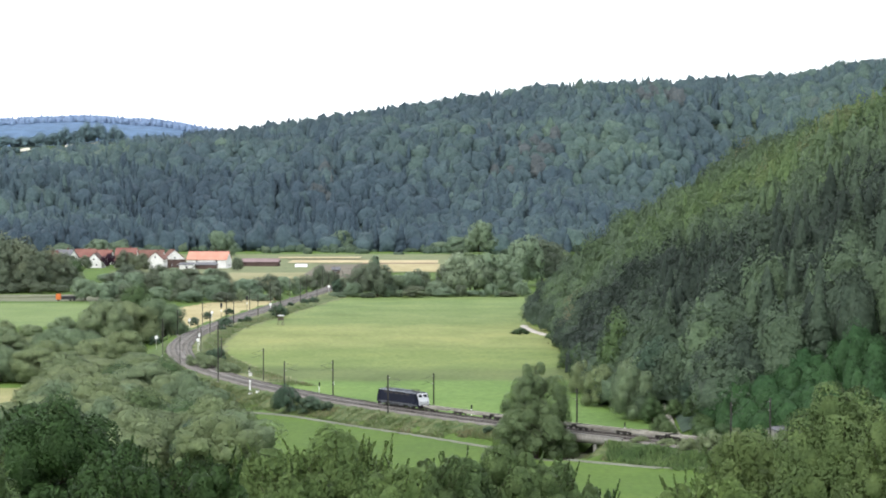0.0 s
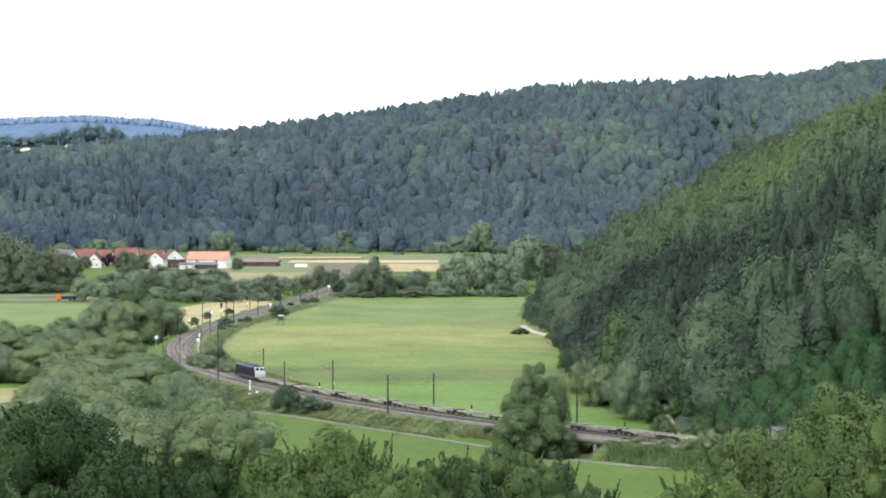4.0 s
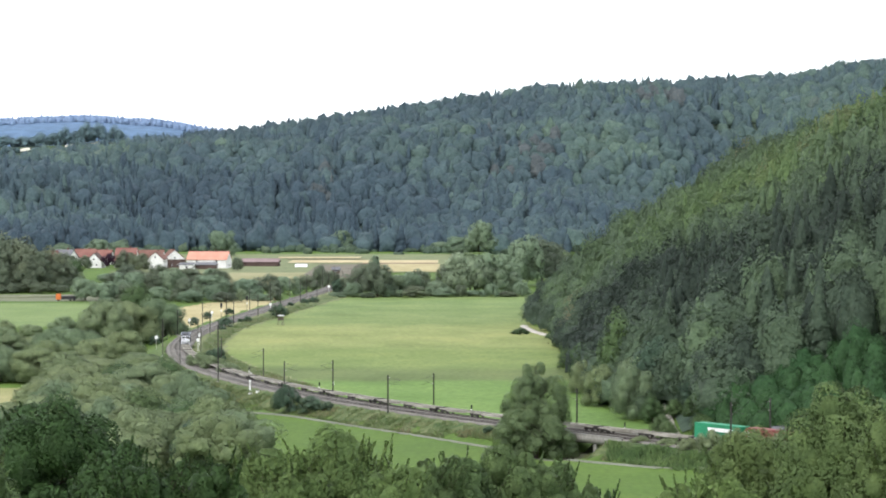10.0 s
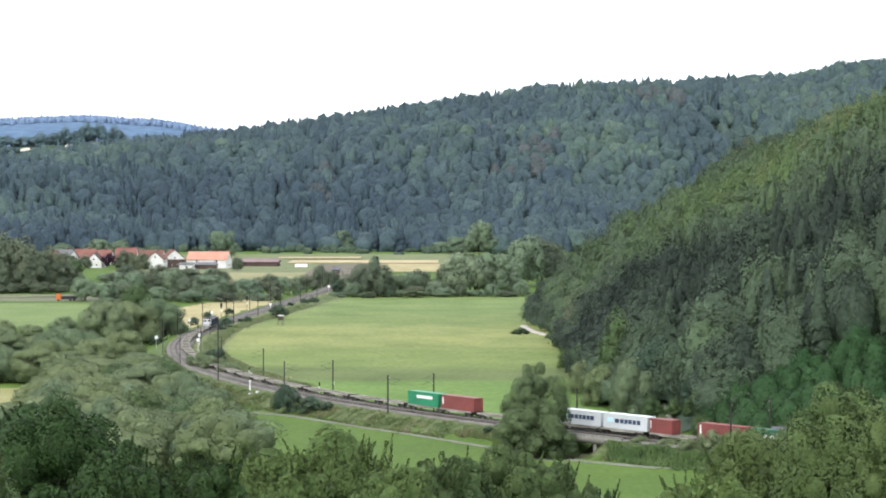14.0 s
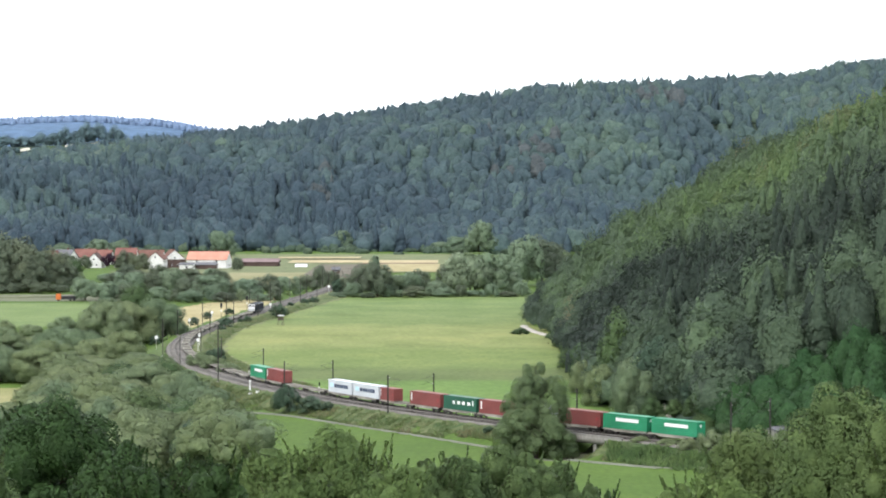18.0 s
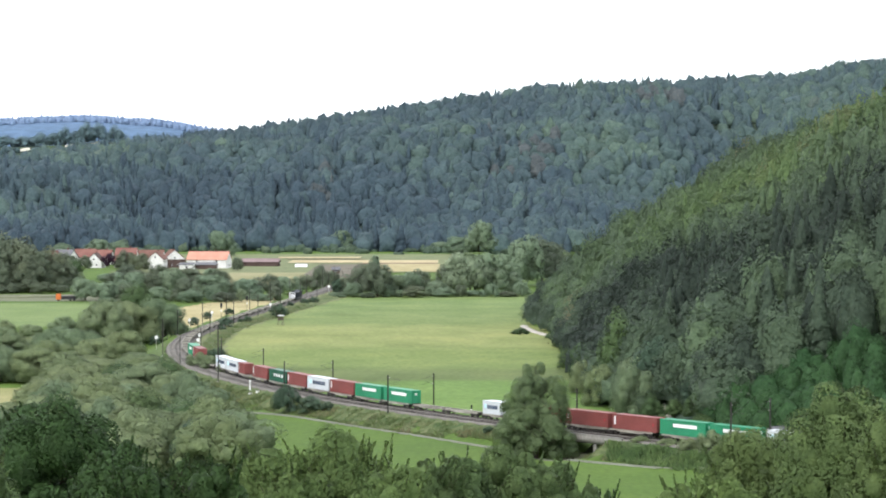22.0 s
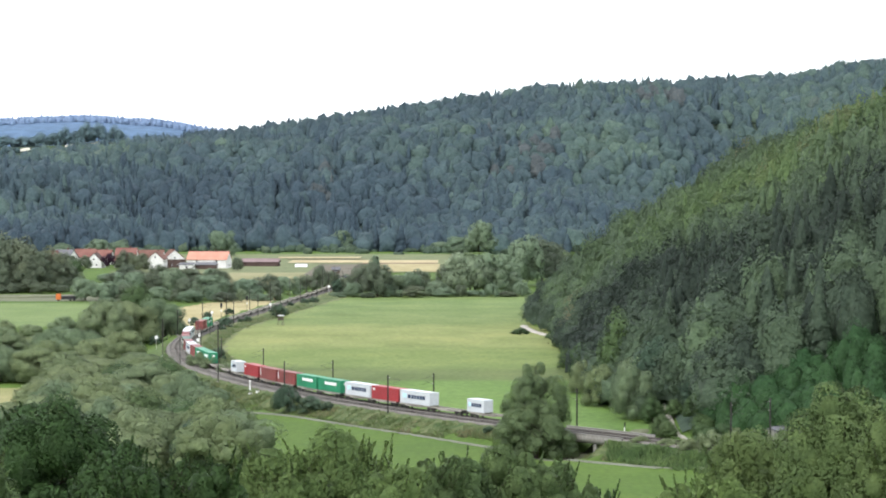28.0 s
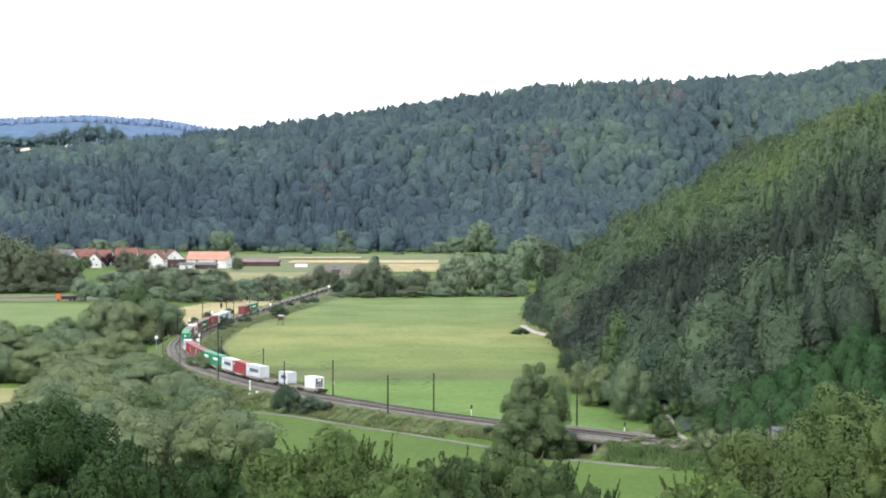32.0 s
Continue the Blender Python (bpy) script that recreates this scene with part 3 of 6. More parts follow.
def ribbed(bm, x0, x1, y, z0, z1, deep, pitch=0.28):
    """A corrugated wall along x at y; deep: how far its valleys lie back."""
    n = int((x1 - x0) / pitch)
    xs, ys = [], []
    for k in range(n):
        b = x0 + (x1 - x0) * k / n
        w = (x1 - x0) / n
        xs += [b, b + w * 0.32, b + w * 0.5, b + w * 0.82]
        ys += [y, y, y + deep, y + deep]
    xs.append(x1)
    ys.append(y)
    lo = [bm.verts.new((a, c, z0)) for a, c in zip(xs, ys)]
    hi = [bm.verts.new((a, c, z1)) for a, c in zip(xs, ys)]
    for i in range(len(xs) - 1):
        bm.faces.new((lo[i], lo[i + 1], hi[i + 1], hi[i]))


def container(colour, long, mark, label):
    """A freight container, front to -x. Base at z = 0."""
    c = thing("freight_container", label, "container", "freight containers")
    L, W, H = long / 2, 1.219, 2.9 if long > 7 else 2.75
    paint = PAINTS[colour]
    for y, deep in ((-W + 0.03, 0.045), (W - 0.03, -0.045)):
        bm = bmesh.new()
        ribbed(bm, -L + 0.12, L - 0.12, y, 0.16, H - 0.1, deep)
        part("side_wall", bm, paint, c, "corrugated steel side wall")
    part("roof", box(bmesh.new(), -L + 0.06, L - 0.06, -W + 0.05, W - 0.05, H - 0.13, H - 0.02), paint, c)
    part("floor_frame", box(bmesh.new(), -L + 0.1, L - 0.1, -W + 0.05, W - 0.05, 0.02, 0.17), paint, c)
    for y in (-W + 0.04, W - 0.04):
        part("top_rail", box(bmesh.new(), -L + 0.1, L - 0.1, y - 0.04, y + 0.04, H - 0.12, H), paint, c)
        part("bottom_rail", box(bmesh.new(), -L + 0.1, L - 0.1, y - 0.04, y + 0.04, 0.0, 0.17), paint, c)
    for x in (-L + 0.07, L - 0.07):
        for y in (-W + 0.07, W - 0.07):
            part("corner_post", box(bmesh.new(), x - 0.07, x + 0.07, y - 0.07, y + 0.07, 0, H, 0.015), paint, c)
    part("front_wall", box(bmesh.new(), -L + 0.04, -L + 0.12, -W + 0.13, W - 0.13, 0.1, H - 0.1), paint, c)
    for y in (-0.55, 0.55):
        d = part("door", box(bmesh.new(), L - 0.12, L - 0.05, y - 0.53, y + 0.53, 0.12, H - 0.1, 0.01), paint, c)
        for e in (-0.27, 0.27):
            bm = bmesh.new()
            rod(bm, (L - 0.02, y + e, 0.1), (L - 0.02, y + e, H - 0.1), 0.025)
            part("locking_bar", bm, paint, d)
    # what is painted on the sides: plain shapes on thin plates, front of the side at -x
    for s in (-1, 1):
        def plate(name, x0, x1, z0, z1, mat):
            y0, y1 = sorted((s * (W - 0.026), s * (W + 0.004)))
            part(name, box(bmesh.new(), x0, x1, y0, y1, z0, z1), mat, c)
        if mark == "bar":
            plate("white_panel", -L * 0.42, L * 0.62, H * 0.52, H * 0.76, PAINT_WHITE)
        elif mark == "word":
            plate("emblem", -L + long * 0.085, -L + long * 0.225, H * 0.42, H * 0.74, PAINT_CYAN)
            x = -L + long * 0.265
            for w in (0.12, 0.1, 0.085, 0.1, 0.09, 0.1):
                plate("dark_bar", x, x + long * w * 0.8, H * 0.40, H * 0.69, PAINT_NAVY)
                x += long * w
        elif mark == "squares":
            for k, w in ((0.28, 0.07), (0.42, 0.09), (0.56, 0.09), (0.72, 0.09), (0.87, 0.035)):
                plate("white_square", -L + long * k, -L + long * (k + w), H * 0.42, H * (0.66 if w > 0.04 else 0.78), PAINT_WHITE)
        elif mark == "stripe":
            plate("white_stripe", -L + long * 0.04, -L + long * 0.075, H * 0.30, H * 0.86, PAINT_WHITE)
            plate("small_label", L - long * 0.10, L - long * 0.06, H * 0.40, H * 0.62, PAINTS["bright_red"])
        elif mark == "label":
            plate("white_label", -L + long * 0.05, -L + long * 0.13, H * 0.66, H * 0.84, PAINT_WHITE)
    if mark == "plain":
        unit_ = part("cooling_unit", box(bmesh.new(), L - 0.05, L - 0.01, -0.95, 0.95, H * 0.12, H * 0.88, 0.01), DARK_STEEL, c, "dark cooling machinery set in the end wall")
        for k, (y0, y1, z0, z1) in enumerate(((-0.85, -0.1, 0.16, 0.42), (0.05, 0.85, 0.16, 0.5), (-0.5, 0.5, 0.62, 0.84))):
            part("machine_panel", box(bmesh.new(), L - 0.012, L + 0.01, y0, y1, H * z0, H * z1, 0.005), CAR_FRAME if k < 2 else PAINT_WHITE, unit_)
    if mark == "bar":
        part("white_square", box(bmesh.new(), L - 0.055, L - 0.044, -0.35, 0.2, H * 0.62, H * 0.8), PAINT_WHITE, c)
    return c


def locomotive():
    e = thing("locomotive", "dark blue-black electric locomotive with white cab ends", "locomotive")
    body = plain("engine_dark_paint", (0.011, 0.013, 0.026), 0.7, 0, 0.2)
    white = plain("engine_white_paint", (0.84, 0.85, 0.87), 0.4, 0, 0.04)
    body.node_tree.nodes["Principled BSDF"].inputs["Specular IOR Level"].default_value = 0.15
    grey = plain("engine_roof_grey", (0.075, 0.082, 0.10), 0.8, 0, 0.2)
    silver = plain("engine_silver", (0.075, 0.08, 0.09), 0.6, 0.0, 0.25)
    glass, n, l, b = material("engine_glass", 0.08)
    b.inputs["Base Color"].default_value = (0.015, 0.02, 0.025, 1)
    part("body", box(bmesh.new(), -8.0, 8.0, -1.48, 1.48, 1.0, 3.66, 0.3), body, e, "dark blue-black body side")
    part("underframe", box(bmesh.new(), -8.7, 8.7, -1.42, 1.42, 0.82, 1.16, 0.05), silver, e, "dark grey underframe")
    part("roof", prism(bmesh.new(), [(-1.36, 3.6), (1.36, 3.6), (1.05, 3.86), (-1.05, 3.86)], -7.7, 7.7), grey, e, "grey roof")
    for s in (-1, 1):
        bm = bmesh.new()
        side = [(8.0, 1.0), (9.05, 1.0), (9.05, 1.9), (8.75, 2.45), (8.15, 3.6), (8.0, 3.62)]
        lo = [bm.verts.new((s * x, -1.47 + 0.12 * (x > 8.5), z)) for x, z in side]
        hi = [bm.verts.new((s * x, 1.47 - 0.12 * (x > 8.5), z)) for x, z in side]
        bm.faces.new(lo)
        bm.faces.new(hi[::-1])
        for i in range(6):
            bm.faces.new((lo[i], hi[i], hi[(i + 1) % 6], lo[(i + 1) % 6]))
        bmesh.ops.recalc_face_normals(bm, faces=bm.faces)
        cab = part("cab_end", bm, body, e, "dark sloping cab")
        for zz, ww in (((9.06, 1.05, 9.06, 1.9), 1.34), ((9.06, 1.9, 8.765, 2.46), 1.34), ((8.75, 2.46, 8.15, 3.62), 1.3)):
            bm = bmesh.new()
            bm.faces.new([bm.verts.new((s * (x + 0.015), y, z + 0.01)) for x, z, y in ((zz[0], zz[1], -ww), (zz[0], zz[1], ww), (zz[2], zz[3], ww), (zz[2], zz[3], -ww))])
            bmesh.ops.solidify(bm, geom=bm.faces, thickness=0.02)
            part("front_panel", bm, white, cab, "white painted cab front")
        q = Vector((-0.55, 0, 1.15)).normalized()
        for y in (-0.62, 0.62):
            bm = bmesh.new()
            c = [(8.64, 2.76), (8.33, 3.34)]
            w = [bm.verts.new((s * (x + 0.05), y + dy * 0.46, z + 0.03)) for (x, z), dy in ((c[0], -1), (c[0], 1), (c[1], 1), (c[1], -1))]
            bm.faces.new(w)
            bmesh.ops.solidify(bm, geom=bm.faces, thickness=0.03)
            part("windscreen", bm, glass, cab, "dark windscreen pane")
            bm = bmesh.new()
            rod(bm, (s * 9.05, y * 1.4, 1.72), (s * 9.09, y * 1.4, 1.72), 0.13, n=14)
            part("headlight", bm, silver, cab, "round headlight")
        for y in (-1.40, 1.40):
            part("cab_side_window", box(bmesh.new(), min(s * 8.05, s * 8.6), max(s * 8.05, s * 8.6), y - 0.06, y + 0.06, 2.3, 2.95, 0.02), glass, cab)
            part("cab_door", box(bmesh.new(), min(s * 6.9, s * 7.6), max(s * 6.9, s * 7.6), y * 1.06 - 0.02, y * 1.06 + 0.02, 1.1, 3.2, 0.01), body, e)
        part("buffer_beam", box(bmesh.new(), min(s * 8.7, s * 9.1), max(s * 8.7, s * 9.1), -1.35, 1.35, 0.72, 1.12, 0.04), body, e)
        for y in (-0.875, 0.875):
            bm = bmesh.new()
            rod(bm, (s * 9.1, y, 1.02), (s * 9.45, y, 1.02), 0.11)
            rod(bm, (s * 9.43, y, 1.02), (s * 9.5, y, 1.02), 0.25, n=14)
            part("buffer", bm, DARK_STEEL, e)
        part("snow_plough", prism(bmesh.new(), [(-1.2, 0.25), (1.2, 0.25), (1.25, 0.7), (-1.25, 0.7)], min(s * 8.8, s * 8.95), max(s * 8.8, s * 8.95)), DARK_STEEL, e)
        bogie(e, s * 4.75)
        bm = bmesh.new()
        x = s * 5.6
        for y in (-0.8, 0.8):
            rod(bm, (x - 0.9, y * 0.7, 4.0), (x + 0.9, y, 4.16), 0.03)
            rod(bm, (x + 0.9, y, 4.16), (x - 0.7, y, 4.26), 0.025)
        rod(bm, (x - 0.7, -0.95, 4.28), (x - 0.7, 0.95, 4.28), 0.03)
        box(bm, x - 0.7, x + 0.7, -0.6, 0.6, 3.86, 4.0)
        part("pantograph", bm, DARK_STEEL, e, "folded pantograph on the roof")
    for k in range(4):
        part("roof_box", box(bmesh.new(), -4.2 + k * 2.2, -2.6 + k * 2.2, -0.8, 0.8, 3.84, 4.02, 0.05), grey, e)
    for y in (-1.44, 1.44):
        # the sky's sheen on the rounded roof edge, built as a pale strip
        part("cantrail", box(bmesh.new(), -7.9, 7.9, y - 0.06, y + 0.06, 3.56, 3.7, 0.03), plain("engine_edge_sheen", (0.35, 0.38, 0.42), 0.35), e, "pale strip for the sky sheen along the roof edge")
        for k in range(4):
            part("equipment_box", box(bmesh.new(), -7.2 + k * 3.9, -5.6 + k * 3.9, y * 0.9 - 0.1, y * 0.9 + 0.1, 0.5, 0.85, 0.03), silver, e, "grey underfloor box")
    for y in (-1.49, 1.49):
        for k in range(5):
            part("side_grille", box(bmesh.new(), -5.6 + k * 2.3, -4.0 + k * 2.3, y - 0.015, y + 0.015, 3.0, 3.4, 0.005), DARK_STEEL, e)
    part("transformer", box(bmesh.new(), -2.6, 2.6, -1.2, 1.2, 0.32, 0.84, 0.06), DARK_STEEL, e)
    return e


engine = locomotive()
movers.append((engine, -8.7, 9.5, 0.0))

FIRST = 1.2                     # the head of the first wagon behind the engine's rear
heads = [FIRST + 26.1 * k for k in range(12)] + [314.3, 340.9, 367.5, 393.4, 419.9, 445.9, 471.9, 498.3, 524.4, 551.2, 577.8, 605.5, 631.4, 657.2]
ends = heads[1:] + [686.0]
wagon = container_wagon(26.1, None)
for k, (a, b) in enumerate(zip(heads, ends)):
    w = wagon if k == 0 else copy_thing(wagon, Matrix())
    movers.append((w, (a + b) / 2, 20.0, 0.0))

KINDS = {
    "green": ("green", 12.19, "bar", "bright green corrugated freight container with a white panel"),
    "dark": ("dark_green", 12.19, "squares", "dark green freight container with white painted squares"),
    "red": ("red", 12.19, "stripe", "oxide-red corrugated freight container on a flat wagon"),
    "red20": ("red", 6.06, "stripe", "short oxide-red freight container on a flat wagon"),
    "bright": ("bright_red", 12.19, "label", "bright red freight container with a white label"),
    "white": ("white", 12.19, "word", "light grey freight container with a dark blue lettering band"),
    "white20": ("white", 6.06, "word", "short light grey freight container with a small dark band"),
    "plain20": ("bright_white", 6.06, "plain", "short white cooled container with dark machinery in its end wall"),
}
LATE = 0.45         # the loads sit a little behind their wagons' heads
LOADS = [("green", 314.9), ("red", 328.2), ("white", 368.2), ("white", 381.2), ("red20", 394.0), ("red", 407.0), ("dark", 420.4), ("red", 433.5),
         ("white", 446.3), ("red", 459.4), ("green", 472.4), ("green", 485.8), ("white20", 525.0), ("bright", 538.2), ("red", 551.9), ("red", 565.3),
         ("green", 578.4), ("green", 591.6), ("white", 606.2), ("bright", 619.1), ("white", 631.9), ("white20", 658.2), ("plain20", 675.4)]
built = {}
for kind, at in LOADS:
    if kind in built:
        c = copy_thing(built[kind], Matrix())
    else:
        c = built[kind] = container(*KINDS[kind])
    long = KINDS[kind][1]
    movers.append((c, at + LATE + long / 2, 12.0 if long > 7 else 6.0, 1.2))


# seconds by which the train runs late, over the clip
LAG = ([0, 9, 11, 13, 19, 22, 25, 28, 32], [0, 0.01, 0.02, 0.03, 0.05, 0.105, 0.105, 0.045, 0.03])


def motions():
    """The whole train runs along the line at one speed."""
    for mover, behind, base, up in movers:
        rows = []
        for k in range(65):
            t = k * 0.5
            mid = SPEED * (t - np.interp(t, *LAG)) - behind
            p, q = rail(mid + base / 2), rail(mid - base / 2)
            d = (q - p).normalized()              # from head to tail: the thing's +x
            side = Vector((0, 0, 1)).cross(d).normalized()
            m = Matrix((d, side, d.cross(side))).transposed().to_4x4()
            m.translation = (p + q) / 2 + Vector((0, 0, up))
            rows.append((t, m))
        walk(mover, rows)

# ---- fields, lanes, bridge ----
def meadow_material():
    """Hay meadow: broad strips cut at different times, and mottled growth."""
    m, n, l, b = material("hay_meadow", 0.9)
    g = n.new("ShaderNodeTexCoord")
    xyz = n.new("ShaderNodeSeparateXYZ")
    l.new(g.outputs["Object"], xyz.inputs["Vector"])
    wob = grain(n, l, 0.012, 4.0)
    k = n.new("ShaderNodeMath")
    k.operation, k.inputs[1].default_value = "MULTIPLY_ADD", 26.0
    l.new(wob.outputs["Fac"], k.inputs[0])
    l.new(xyz.outputs["Y"], k.inputs[2])
    span = n.new("ShaderNodeMapRange")
    span.inputs["From Min"].default_value, span.inputs["From Max"].default_value = 430 + 13, 1130 + 13
    l.new(k.outputs["Value"], span.inputs["Value"])
    strips = ramp(n, [(0.0, (0.103, 0.172, 0.045)), (0.262, (0.110, 0.178, 0.045)), (0.275, (0.101, 0.131, 0.045)), (0.318, (0.099, 0.129, 0.045)), (0.34, (0.130, 0.172, 0.052)), (0.42, (0.135, 0.174, 0.052)),
                      (0.45, (0.174, 0.202, 0.070)), (0.53, (0.187, 0.208, 0.074)), (0.60, (0.174, 0.201, 0.070)), (0.63, (0.134, 0.173, 0.059)),
                      (0.85, (0.126, 0.174, 0.059)), (1.0, (0.118, 0.167, 0.052))])
    l.new(span.outputs["Result"], strips.inputs["Fac"])
    patch = grain(n, l, 0.07, 7.0, (0.6, 0.45, 1))
    tone = ramp(n, [(0.28, (0.76, 0.78, 0.74)), (0.42, (0.88, 0.92, 0.86)), (0.53, (1, 1, 1)), (0.72, (1.2, 1.13, 1.12))])
    l.new(patch.outputs["Fac"], tone.inputs["Fac"])
    c = mixed(n, l, "MULTIPLY", 1.0, strips.outputs["Color"], tone.outputs["Color"])
    fine = grain(n, l, 0.7, 5.0)
    f2 = ramp(n, [(0.3, (0.76, 0.78, 0.74)), (0.7, (1.2, 1.18, 1.16))])
    l.new(fine.outputs["Fac"], f2.inputs["Fac"])
    l.new(mixed(n, l, "MULTIPLY", 1.0, c, f2.outputs["Color"]), b.inputs["Base Color"])
    relief(n, l, b, fine.outputs["Fac"], 0.35, 0.1)
    return m


def inside(ring, x, y):
    hit = np.zeros(x.shape, bool)
    for (ax, ay), (bx, by) in zip(ring, ring[1:] + ring[:1]):
        hit ^= ((ay > y) != (by > y)) & (x < (bx - ax) * (y - ay) / ((by - ay) or 1e-9) + ax)
    return hit


MEADOW = meadow_material()
STUBBLE = two_scale("ripe_grain_field", (0.285, 0.242, 0.118), (0.375, 0.328, 0.180), 0.05, 0.8, 0.95, 0, 0.4, 0.1)
STUBBLE_PALE = two_scale("pale_stubble_field", (0.359, 0.296, 0.164), (0.452, 0.382, 0.234), 0.04, 0.8, 0.95, 0, 0.4, 0.1)
STUBBLE_WHITE = two_scale("bleached_stubble_field", (0.46, 0.43, 0.34), (0.56, 0.53, 0.44), 0.04, 0.8, 0.95, 0, 0.4, 0.1)
EARTH = two_scale("bare_earth", (0.172, 0.117, 0.078), (0.250, 0.179, 0.125), 0.08, 1.5, 0.95, 0, 0.4, 0.1)
GRAVEL = two_scale("gravel_lane", (0.117, 0.124, 0.079), (0.163, 0.172, 0.108), 0.1, 3.0, 0.95, 0, 0.3, 0.03)
PALE_LANE = two_scale("pale_lane", (0.135, 0.145, 0.108), (0.190, 0.196, 0.160), 0.1, 3.0, 0.95, 0, 0.3, 0.03)
PALE_GRAVEL = two_scale("pale_gravel_path", (0.328, 0.304, 0.257), (0.429, 0.398, 0.351), 0.1, 3.0, 0.95, 0, 0.3, 0.03)
HAY_GRASS = two_scale("dry_grass_strip", (0.172, 0.187, 0.070), (0.257, 0.242, 0.109), 0.04, 0.9, 0.95, 0, 0.4, 0.1)

tagged(sheet("meadow", np.arange(-90, 64, 2.0), np.arange(440, 1120, 2.0), 0.12, MEADOW,
             lambda x, y: (near_line(x, y)[0] > 4.2) & (foot_distance(x, y) < 1.0)), "sunlit hay meadow inside the railway bend", "meadow", kind="structure")


def field(name, ring, mat, label, grid=4.0, lift=0.06):
    xs, ys = [p[0] for p in ring], [p[1] for p in ring]
    return tagged(sheet(name, np.arange(min(xs), max(xs) + grid, grid), np.arange(min(ys), max(ys) + grid, grid), lift, mat,
                        lambda x, y: inside(ring, x, y)), label, "field", kind="structure")


field("grain_field", [(-96, 850), (-112, 900), (-114, 985), (-104, 1040), (-80, 1090), (-74, 1090), (-77, 1000), (-90, 900)], STUBBLE, "ripe yellow grain field beside the railway bend", 2.0)
DRY_STRIP = two_scale("dry_mown_strip", (0.19, 0.185, 0.092), (0.27, 0.25, 0.135), 0.04, 0.9, 0.95, 0, 0.4, 0.1)
FARM_GRASS = two_scale("worn_farm_grass", (0.120, 0.146, 0.070), (0.168, 0.184, 0.094), 0.05, 0.9, 0.95, 0, 0.4, 0.1)
field("stubble_field", [(-168, 1232), (-62, 1232), (-68, 1344), (-168, 1344)], DRY_STRIP, "dry mown grass strip before the farm", lift=0.3)
field("green_field", [(-190, 1346), (12, 1346), (12, 1704), (-190, 1704)], FARM_GRASS, "worn muted green grass round the farm sheds", lift=0.2)
field("stubble_field", [(-46, 1353), (-2, 1353), (-3, 1484), (-46, 1484)], STUBBLE, "yellow stubble field below the ridge", lift=0.5)
field("stubble_field", [(-52, 1488), (-3, 1488), (-3, 1504), (-52, 1504)], EARTH, "strip of bare brown earth between stubble fields", lift=0.5)
field("stubble_field", [(-99, 1508), (-3, 1508), (-3, 1560), (-99, 1560)], STUBBLE_PALE, "pale stubble field below the ridge", lift=0.5)
field("stubble_field", [(-104, 1580), (-50, 1580), (-50, 1590), (-104, 1590)], EARTH, "strip of bare brown earth between stubble fields", lift=0.5)
field("stubble_field", [(-112, 1605), (-54, 1605), (-54, 1632), (-112, 1632)], STUBBLE_PALE, "pale stubble field below the ridge", lift=0.5)
field("green_field", [(-128, 575), (-98, 575), (-97, 640), (-122, 640)], HAY_GRASS, "yellowing hay field beside the riverside willows", lift=0.1)
for x0, x1, y0, y1 in ((-465, -453, 2602, 2612), (-434, -425, 2600, 2609), (-417, -404, 2606, 2618), (-390, -376, 2600, 2611), (-357, -351, 2602, 2611)):
    field("hill_field", [(x0, y0), (x1, y0 + 1), (x1 - 1, y1), (x0 + 2, y1 - 1)], STUBBLE_WHITE, "pale stubble field on the high plateau", 1.0, 2.6)
field("green_field", [(-196, 880), (-150, 880), (-136, 960), (-150, 1040), (-215, 1040)], two_scale("pasture", (0.115, 0.165, 0.055), (0.15, 0.20, 0.07), 0.04, 0.9, 0.9), "bright green pasture beyond the riverside trees")
SCRUB_EARTH = two_scale("scrubby_slope", (0.105, 0.095, 0.07), (0.17, 0.15, 0.115), 0.1, 1.2, 0.95, 0, 0.4, 0.1)
field("scrub_field", [(-74, 1215), (-46, 1215), (-50, 1480), (-77, 1480)], SCRUB_EARTH, "grey-brown scrubby slope beyond the railway", lift=0.4)
field("farm_yard", [(-230, 1060), (-140, 1060), (-150, 1130), (-230, 1130)], GRAVEL, "grey gravelled yard by the lane")


BANK_GRASS = two_scale("bank_grass_ground", (0.060, 0.103, 0.031), (0.106, 0.138, 0.050), 0.12, 1.2, 0.95, 0, 0.5, 0.15)
tagged(sheet("railway_bank", np.arange(-120, 140, 2.0), np.arange(380, 780, 2.0), 0.14, BANK_GRASS, BANKSIDE), "grassy railway bank with rank growth", "bank", kind="structure")


VERGE = two_scale("dry_verge_grass", (0.105, 0.130, 0.055), (0.185, 0.195, 0.098), 0.1, 1.0, 0.95, 0, 0.5, 0.15)
tagged(sheet("railway_verge", np.arange(-110, 60, 2.0), np.arange(600, 1120, 2.0), 0.22, VERGE,
             lambda x, y: (near_line(x, y)[0] > 2.6) & (near_line(x, y)[0] < 12.6 + 1.5 * waves(x, y, 30, 61)) & (y > 610)), "pale rank verge inside the railway bend", "verge", kind="structure")


